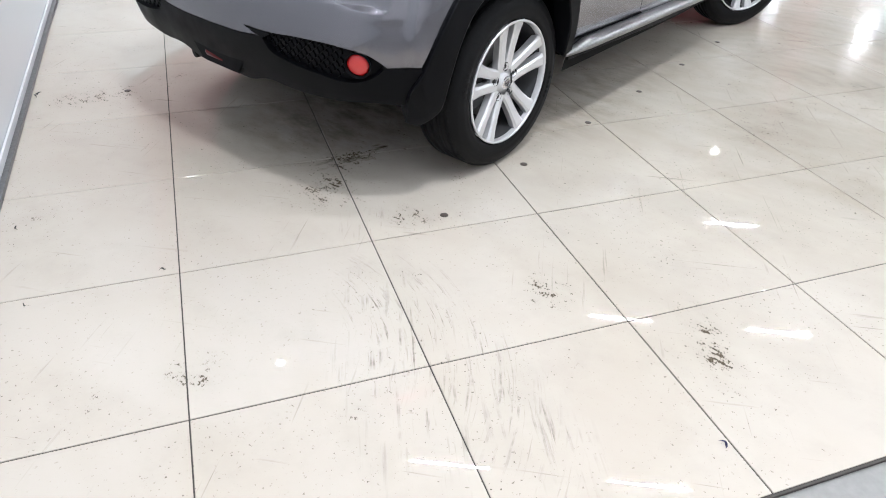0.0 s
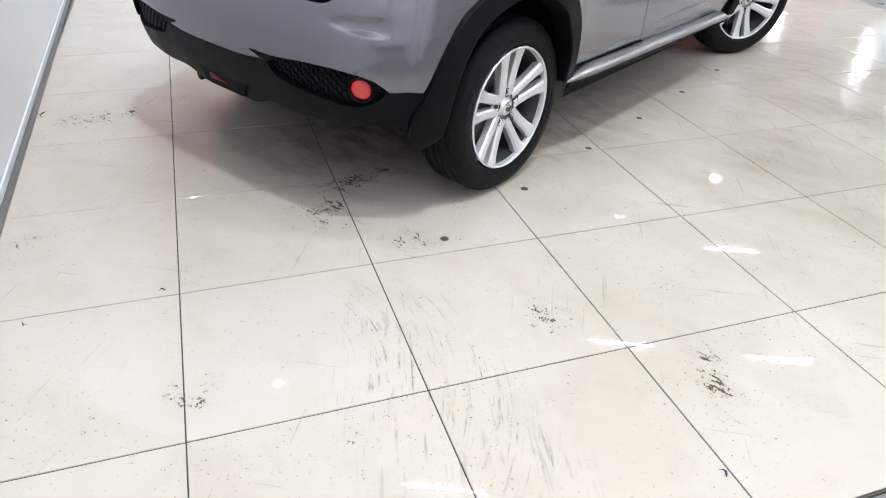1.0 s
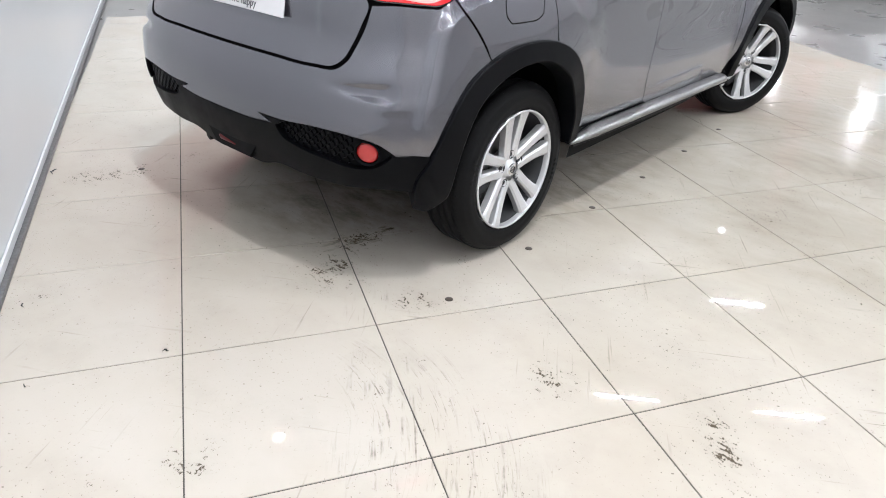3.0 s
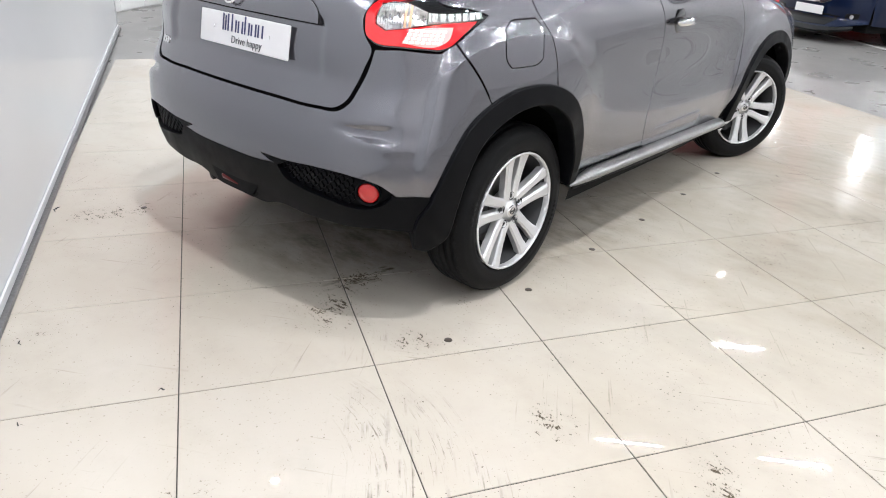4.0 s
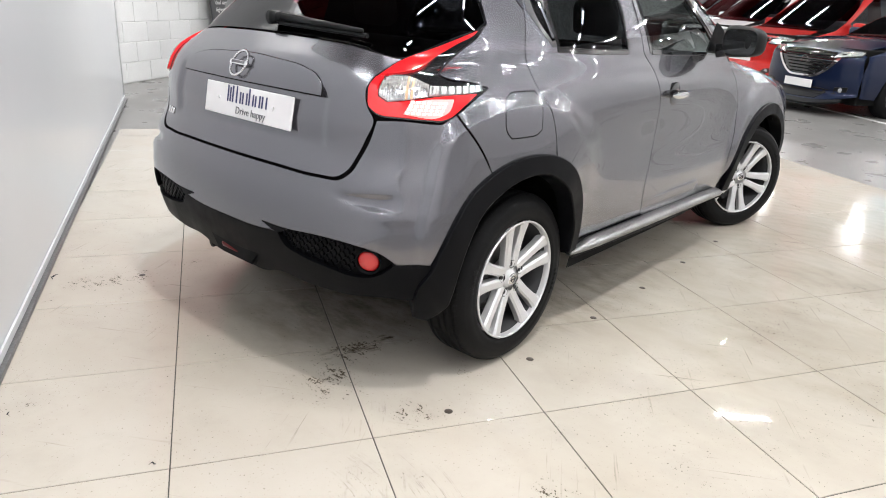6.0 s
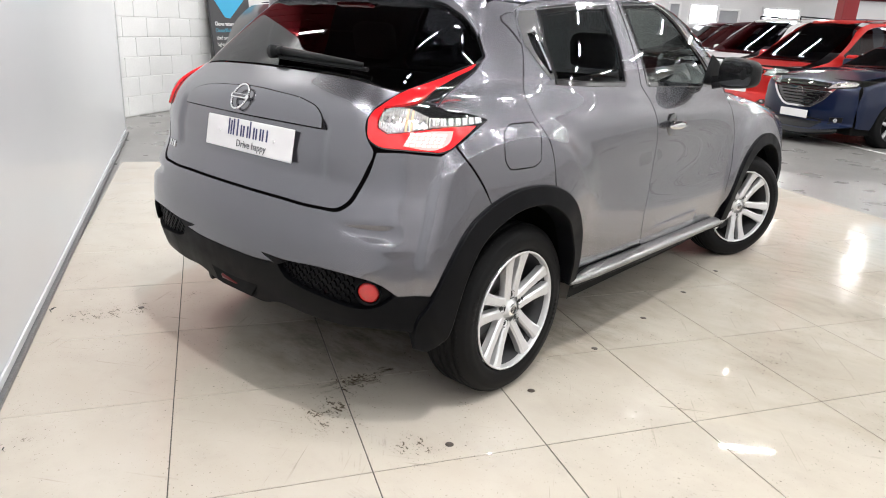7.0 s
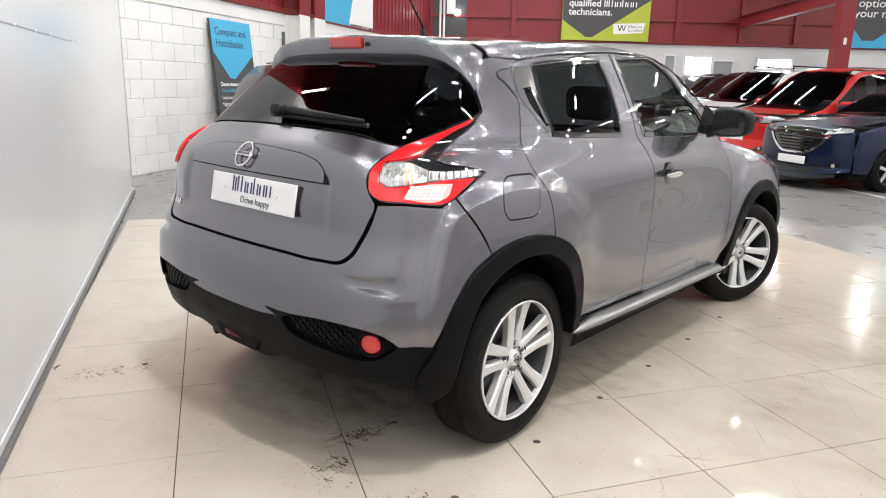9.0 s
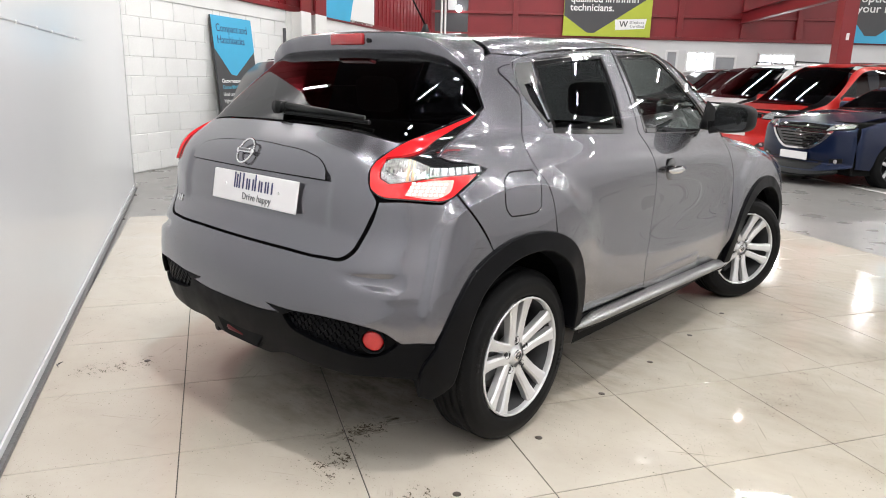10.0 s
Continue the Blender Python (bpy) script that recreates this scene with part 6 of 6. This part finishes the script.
part("bracket_box", box(s0 + 0.42, s0 + 0.70, -0.16, -0.03, 3.5, 4.3, 0.01), ALU, op)
bm = bmesh.new()
bmesh.ops.create_uvsphere(bm, u_segments=16, v_segments=10, radius=0.10)
bm.transform(Matrix.Translation((s1 - 0.30, -0.14, 3.55)))
part("lamp", bm, glowing("bulkhead_glow", (1, 1, 1), 25.0), op)

# floor markings
LINE = material("road_paint", (0.70, 0.70, 0.68), 0.5, grain=0.2, grain_size=30, stain=0.25, stain_size=3)
for (x0, y0), (x1, y1) in (((8.55, 2.5), (9.4, 9.0)), ((9.4, 9.0), (9.9, 13.0))):
    d = Vector((x1 - x0, y1 - y0))
    ob = part("floor_line", box(0, d.length - 0.01, -0.04, 0.04, -0.0118, -0.0085), LINE)
    ob.matrix_world = pose(x0, y0, 0, 0, 0, math.degrees(math.atan2(d.y, d.x)))
    tagged(ob, "worn white painted floor line on concrete", "floor marking", kind="structure")


# ---- floor tiles, dirt and small things ----
ARC_AT = (-0.04, 0.21, 0.0)


def tile_material():
    """Polished cream porcelain with scuffs, smears and rubber marks where the tyres have been, and shade by the car
    painted in.
    """
    m = bpy.data.materials.new("polished_cream_tile")
    m.use_nodes = True
    nt = m.node_tree
    b = nt.nodes["Principled BSDF"]
    pos = nt.nodes.new("ShaderNodeNewGeometry").outputs["Position"]

    def math_node(op, a, c=None):
        n = nt.nodes.new("ShaderNodeMath")
        n.operation = op
        for i, v in enumerate((a, c)):
            if v is None:
                continue
            if isinstance(v, (int, float)):
                n.inputs[i].default_value = v
            else:
                nt.links.new(v, n.inputs[i])
        return n.outputs[0]

    def noise_tex(scale, detail=6.0, turn=0.0, stretch=(1, 1, 1), rough=0.55):
        mp = nt.nodes.new("ShaderNodeMapping")
        mp.vector_type = "TEXTURE"
        mp.inputs["Rotation"].default_value = (0, 0, radians(turn))
        mp.inputs["Scale"].default_value = stretch
        nt.links.new(pos, mp.inputs["Vector"])
        n = nt.nodes.new("ShaderNodeTexNoise")
        n.inputs["Scale"].default_value, n.inputs["Detail"].default_value, n.inputs["Roughness"].default_value = scale, detail, rough
        nt.links.new(mp.outputs[0], n.inputs["Vector"])
        return n.outputs["Fac"]

    def ramp(v, lo, hi):
        n = nt.nodes.new("ShaderNodeMapRange")
        n.inputs["From Min"].default_value, n.inputs["From Max"].default_value = lo, hi
        nt.links.new(v, n.inputs["Value"])
        return n.outputs["Result"]

    def spot(x, y, rx, ry, turn=0.0):
        """A soft patch on the floor, 1 in its middle."""
        mp = nt.nodes.new("ShaderNodeMapping")
        mp.vector_type = "TEXTURE"
        mp.inputs["Location"].default_value = (x, y, 0)
        mp.inputs["Rotation"].default_value = (0, 0, radians(turn))
        mp.inputs["Scale"].default_value = (rx, ry, 1)
        nt.links.new(pos, mp.inputs["Vector"])
        n = nt.nodes.new("ShaderNodeVectorMath")
        n.operation = "LENGTH"
        nt.links.new(mp.outputs[0], n.inputs[0])
        return ramp(n.outputs["Value"], 1.0, 0.25)

    def most(*vs):
        out = vs[0]
        for v in vs[1:]:
            out = math_node("MAXIMUM", out, v)
        return out

    # cloudy veining of the porcelain, tile by tile
    cloud = ramp(noise_tex(1.3, 4), 0.35, 0.7)
    vein = ramp(noise_tex(5.0, 7, 25, (1, 2.2, 1)), 0.45, 0.75)
    info = nt.nodes.new("ShaderNodeObjectInfo")
    shade = math_node("ADD", math_node("MULTIPLY", cloud, 0.5), math_node("ADD", math_node("MULTIPLY", vein, 0.3), math_node("MULTIPLY", info.outputs["Random"], 0.2)))
    base = nt.nodes.new("ShaderNodeMix")
    base.data_type = "RGBA"
    base.inputs[6].default_value, base.inputs[7].default_value = (0.49, 0.452, 0.40, 1), (0.43, 0.38, 0.32, 1)
    nt.links.new(shade, base.inputs[0])
    # dirt: fine specks everywhere, crumbly smudges in patches, tyre streaks
    specks = most(ramp(noise_tex(95, 3), 0.655, 0.70), math_node("MULTIPLY", ramp(noise_tex(42, 4, 15, (1, 1.5, 1)), 0.70, 0.73), 0.9))
    specks = math_node("MULTIPLY", specks, ramp(noise_tex(2.2, 3), 0.38, 0.64))
    patch_zone = math_node("MULTIPLY", ramp(noise_tex(3.4, 7, 0, (1, 1, 1), 0.7), 0.50, 0.72), 0.75)
    smudge_zone = most(patch_zone, spot(0.68, 1.20, 0.28, 0.16, 20), spot(-0.32, 2.12, 0.30, 0.16, 10), spot(0.55, 0.98, 0.20, 0.22),
                       spot(1.40, -0.16, 0.09, 0.34, -16), spot(0.02, 0.16, 0.12, 0.12), spot(1.07, 0.20, 0.12, 0.16), spot(0.78, 0.72, 0.16, 0.10, -30))
    torn = ramp(noise_tex(13, 6, 20, (1, 1.6, 1), 0.7), 0.40, 0.62)
    smudge_zone = math_node("MULTIPLY", smudge_zone, math_node("ADD", math_node("MULTIPLY", torn, 0.8), 0.2))
    fine = math_node("ADD", math_node("MULTIPLY", noise_tex(70, 6, 28, (1, 2.6, 1), 0.7), 0.55), math_node("MULTIPLY", noise_tex(150, 4, -35, (1, 2, 1), 0.6), 0.45))
    crumbs = ramp(math_node("ADD", fine, math_node("MULTIPLY", smudge_zone, 0.17)), 0.632, 0.672)
    crumbs = math_node("MULTIPLY", crumbs, ramp(smudge_zone, 0.02, 0.2))
    heavy = math_node("MULTIPLY", ramp(noise_tex(26, 7, 15, (2.5, 1, 1), 0.65), 0.52, 0.66), most(spot(0.66, 1.20, 0.16, 0.07, 12), spot(0.80, 1.27, 0.22, 0.04, 10)))
    streak = ramp(noise_tex(60, 5, 76, (16, 1, 1), 0.6), 0.55, 0.64)
    streak = math_node("MULTIPLY", math_node("MULTIPLY", streak, ramp(noise_tex(14, 4), 0.42, 0.62)), most(spot(0.55, 0.05, 0.22, 0.55, -4), spot(0.80, -0.22, 0.14, 0.34, 8), spot(0.64, 0.72, 0.14, 0.14)))
    # curved tyre arcs: fine lines round a far centre
    away_ = nt.nodes.new("ShaderNodeVectorMath")
    away_.operation = "SUBTRACT"
    away_.inputs[1].default_value = ARC_AT
    nt.links.new(pos, away_.inputs[0])
    far_ = nt.nodes.new("ShaderNodeVectorMath")
    far_.operation = "LENGTH"
    nt.links.new(away_.outputs[0], far_.inputs[0])
    xyz = nt.nodes.new("ShaderNodeSeparateXYZ")
    nt.links.new(away_.outputs[0], xyz.inputs[0])
    polar = nt.nodes.new("ShaderNodeCombineXYZ")
    nt.links.new(math_node("MULTIPLY", far_.outputs["Value"], 95.0), polar.inputs[0])
    nt.links.new(math_node("MULTIPLY", math_node("ARCTAN2", xyz.outputs[1], xyz.outputs[0]), 3.5), polar.inputs[1])
    lines = nt.nodes.new("ShaderNodeTexNoise")
    lines.inputs["Scale"].default_value, lines.inputs["Detail"].default_value, lines.inputs["Roughness"].default_value = 1.0, 4.0, 0.65
    nt.links.new(polar.outputs[0], lines.inputs["Vector"])
    arcs = math_node("MULTIPLY", ramp(lines.outputs["Fac"], 0.56, 0.64), most(spot(0.72, 0.02, 0.17, 0.62, 6), spot(0.52, 0.25, 0.10, 0.40, 0)))
    arcs = math_node("MULTIPLY", arcs, ramp(noise_tex(22, 5), 0.38, 0.58))
    # smudges under and beside the car, the car's shade mixed into their colour
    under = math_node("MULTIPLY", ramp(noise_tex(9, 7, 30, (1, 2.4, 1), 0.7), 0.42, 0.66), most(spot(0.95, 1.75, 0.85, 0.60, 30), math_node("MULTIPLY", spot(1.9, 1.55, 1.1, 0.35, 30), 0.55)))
    dirt = most(math_node("MULTIPLY", arcs, 0.6), math_node("MULTIPLY", under, 0.65), math_node("MULTIPLY", specks, 0.85), math_node("MULTIPLY", crumbs, 0.85), heavy, math_node("MULTIPLY", streak, 0.60))
    scratch = most(ramp(noise_tex(55, 3, 62, (30, 1, 1), 0.5), 0.66, 0.70), ramp(noise_tex(48, 3, -28, (26, 1, 1), 0.5), 0.67, 0.71))
    scratch = math_node("MULTIPLY", scratch, ramp(noise_tex(3.1, 4), 0.46, 0.64))
    dirt = most(dirt, math_node("MULTIPLY", scratch, 0.40))
    haze = math_node("MULTIPLY", most(patch_zone, smudge_zone), 0.12)
    # wiped swirls
    swirl = nt.nodes.new("ShaderNodeTexWave")
    swirl.wave_type = "RINGS"
    swirl.rings_direction = "Z"
    swirl.inputs["Scale"].default_value, swirl.inputs["Distortion"].default_value, swirl.inputs["Detail"].default_value = 3.2, 5.5, 6.0
    swirl.inputs["Detail Scale"].default_value, swirl.inputs["Detail Roughness"].default_value = 2.2, 0.68
    mp = nt.nodes.new("ShaderNodeMapping")
    mp.vector_type = "TEXTURE"
    mp.inputs["Location"].default_value = (3.0, 1.4, 0)
    nt.links.new(pos, mp.inputs["Vector"])
    nt.links.new(mp.outputs[0], swirl.inputs["Vector"])
    wipe = math_node("MULTIPLY", ramp(swirl.outputs["Fac"], 0.42, 0.85), most(spot(3.9, 1.9, 1.5, 1.2, 30), spot(4.6, 2.5, 1.3, 1.2)))
    # brown film and dimmer light as colour, right of and under the car
    film_dim = math_node("MULTIPLY", math_node("ADD", math_node("MULTIPLY", ramp(noise_tex(2.4, 6, 35, (1, 2.5, 1), 0.65), 0.35, 0.65), 0.6), 0.4), most(spot(3.2, 1.1, 2.9, 1.9, 20), spot(0.7, 1.7, 1.0, 0.75, 30)))
    haze = math_node("ADD", haze, math_node("ADD", math_node("MULTIPLY", film_dim, 0.38), math_node("MULTIPLY", wipe, 0.05)))
    # from here dirt also carries the shade and dimmer light painted above
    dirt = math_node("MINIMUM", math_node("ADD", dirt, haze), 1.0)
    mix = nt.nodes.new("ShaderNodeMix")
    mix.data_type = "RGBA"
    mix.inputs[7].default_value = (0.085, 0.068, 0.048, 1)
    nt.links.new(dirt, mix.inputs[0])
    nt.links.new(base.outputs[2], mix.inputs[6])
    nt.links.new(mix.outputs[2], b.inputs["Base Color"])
    # gloss: polished, dulled by wiped smears
    smear = ramp(noise_tex(7, 6, 40, (5, 1, 1)), 0.48, 0.72)
    dull = math_node("ADD", math_node("MULTIPLY", smear, 0.012), math_node("ADD", math_node("MULTIPLY", dirt, 0.09), math_node("MULTIPLY", wipe, 0.13)))
    nt.links.new(math_node("ADD", dull, 0.006), b.inputs["Roughness"])
    b.inputs["IOR"].default_value = 1.52
    bump = nt.nodes.new("ShaderNodeBump")
    bump.inputs["Strength"].default_value, bump.inputs["Distance"].default_value = 0.05, 0.0005
    nt.links.new(math_node("ADD", noise_tex(3.0, 3), math_node("MULTIPLY", dirt, 0.3)), bump.inputs["Height"])
    nt.links.new(bump.outputs[0], b.inputs["Normal"])
    return m


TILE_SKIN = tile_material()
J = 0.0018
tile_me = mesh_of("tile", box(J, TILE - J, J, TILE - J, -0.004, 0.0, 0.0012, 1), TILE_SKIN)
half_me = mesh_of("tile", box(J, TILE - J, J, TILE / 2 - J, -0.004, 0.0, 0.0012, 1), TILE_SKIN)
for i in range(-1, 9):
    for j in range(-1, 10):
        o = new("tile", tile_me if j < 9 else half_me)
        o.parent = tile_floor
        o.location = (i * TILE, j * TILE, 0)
edge = part("edge_strip", box(-TILE, 9 * TILE, -TILE - 0.006, -TILE - 0.001, -0.011, -0.002), GROUT, tile_floor)

# blocks of the left wall
COURSE, BLOCK = 0.2567, 0.50
block_me = mesh_of("block", box(0.004, BLOCK - 0.004, 0.010, 0.03, 0.004, COURSE - 0.004, 0.004, 1), BLOCK_PAINT)
for j in range(9):
    for i in range(-2, 12):
        s = i * BLOCK + (0.25 if j % 2 else 0.0)
        if -1.2 < s < 3.8:
            o = new("block", block_me)
            o.parent = wall_left
            o.location = (s, 0.0, j * COURSE)
wall_part("capping", box(-8, 14.4, -0.005, 0.02, 9 * COURSE + 0.004, BAND - 0.012), BLOCK_PAINT, LEFT, wall_left)
bm = bmesh.new()
for j in range(9):
    for i in range(8, 29):
        s = i * BLOCK + (0.25 if j % 2 else 0.0)
        if s < 14.0 and not 3.8 < s < 3.9:
            box(s + 0.006, s + BLOCK - 0.006, 0.001, 0.03, j * COURSE + 0.006, (j + 1) * COURSE - 0.006, bm=bm)
wall_part("far_blocks", bm, BLOCK_PAINT, LEFT, wall_left)["kind"] = "stuff"

# floor studs in a line beside the car
STUD = material("stud_brown", (0.05, 0.038, 0.03), 0.55, stain=0.2, stain_size=60)
stud_me = lathe([(0.0, 0.0022), (0.0115, 0.002), (0.0145, 0.0008), (0.015, 0.0)], 20)
stud_me.transform(Matrix.Rotation(radians(90), 4, "X"))
stud_me = mesh_of("floor_stud", stud_me, STUD, True)
for x, y in ((0.902, 0.700), (1.340, 0.972), (1.793, 1.257), (2.227, 1.516), (2.675, 1.790), (3.120, 2.064), (-0.178, 2.157)):
    o = new("floor_stud", stud_me)
    o.location = (x, y, 0.0)
    tagged(o, "flat round dark brown stud set on the tiles", "floor stud", "floor studs")


def scrap(x, y, size, mat, label, name, category):
    """A curled shred lying on the floor."""
    bm = bmesh.new()
    prev = None
    for k in range(9):
        t = k / 8
        c = Vector((size * (t - 0.5), size * 0.35 * math.sin(3.0 * t), 0.003 + 0.006 * abs(math.sin(5 * t))))
        w = size * 0.10 * math.sin(math.pi * (0.12 + 0.76 * t))
        row = [bm.verts.new(c + Vector((0, -w, 0))), bm.verts.new(c + Vector((0, w, 0.002)))]
        if prev:
            bm.faces.new((prev[0], row[0], row[1], prev[1]))
        prev = row
    bmesh.ops.solidify(bm, geom=bm.faces[:], thickness=0.0015)
    lowest = min(v.co.z for v in bm.verts)
    bmesh.ops.translate(bm, verts=bm.verts[:], vec=(0, 0, -lowest + 0.0002))
    o = part(name, bm, mat)
    o.location = (x, y, 0)
    o.rotation_euler = (0, 0, x * 9)
    tagged(o, label, category)


SHRED = material("dark_shred", (0.03, 0.028, 0.03), 0.6)
scrap(1.205, -0.465, 0.028, material("blue_shred", (0.03, 0.03, 0.10), 0.5), "small curled dark blue shred on the tiles", "plastic_scrap", "litter")
scrap(-0.559, 2.199, 0.050, SHRED, "dry dark leaf fragment beside the partition", "leaf_scrap", "litter")
for x, y in ((-0.50, 1.02), (-0.42, 0.58), (-0.05, 0.64)):
    scrap(x, y, 0.022, SHRED, "tiny dark crumb of dirt on the tiles", "dirt_crumb", "litter")
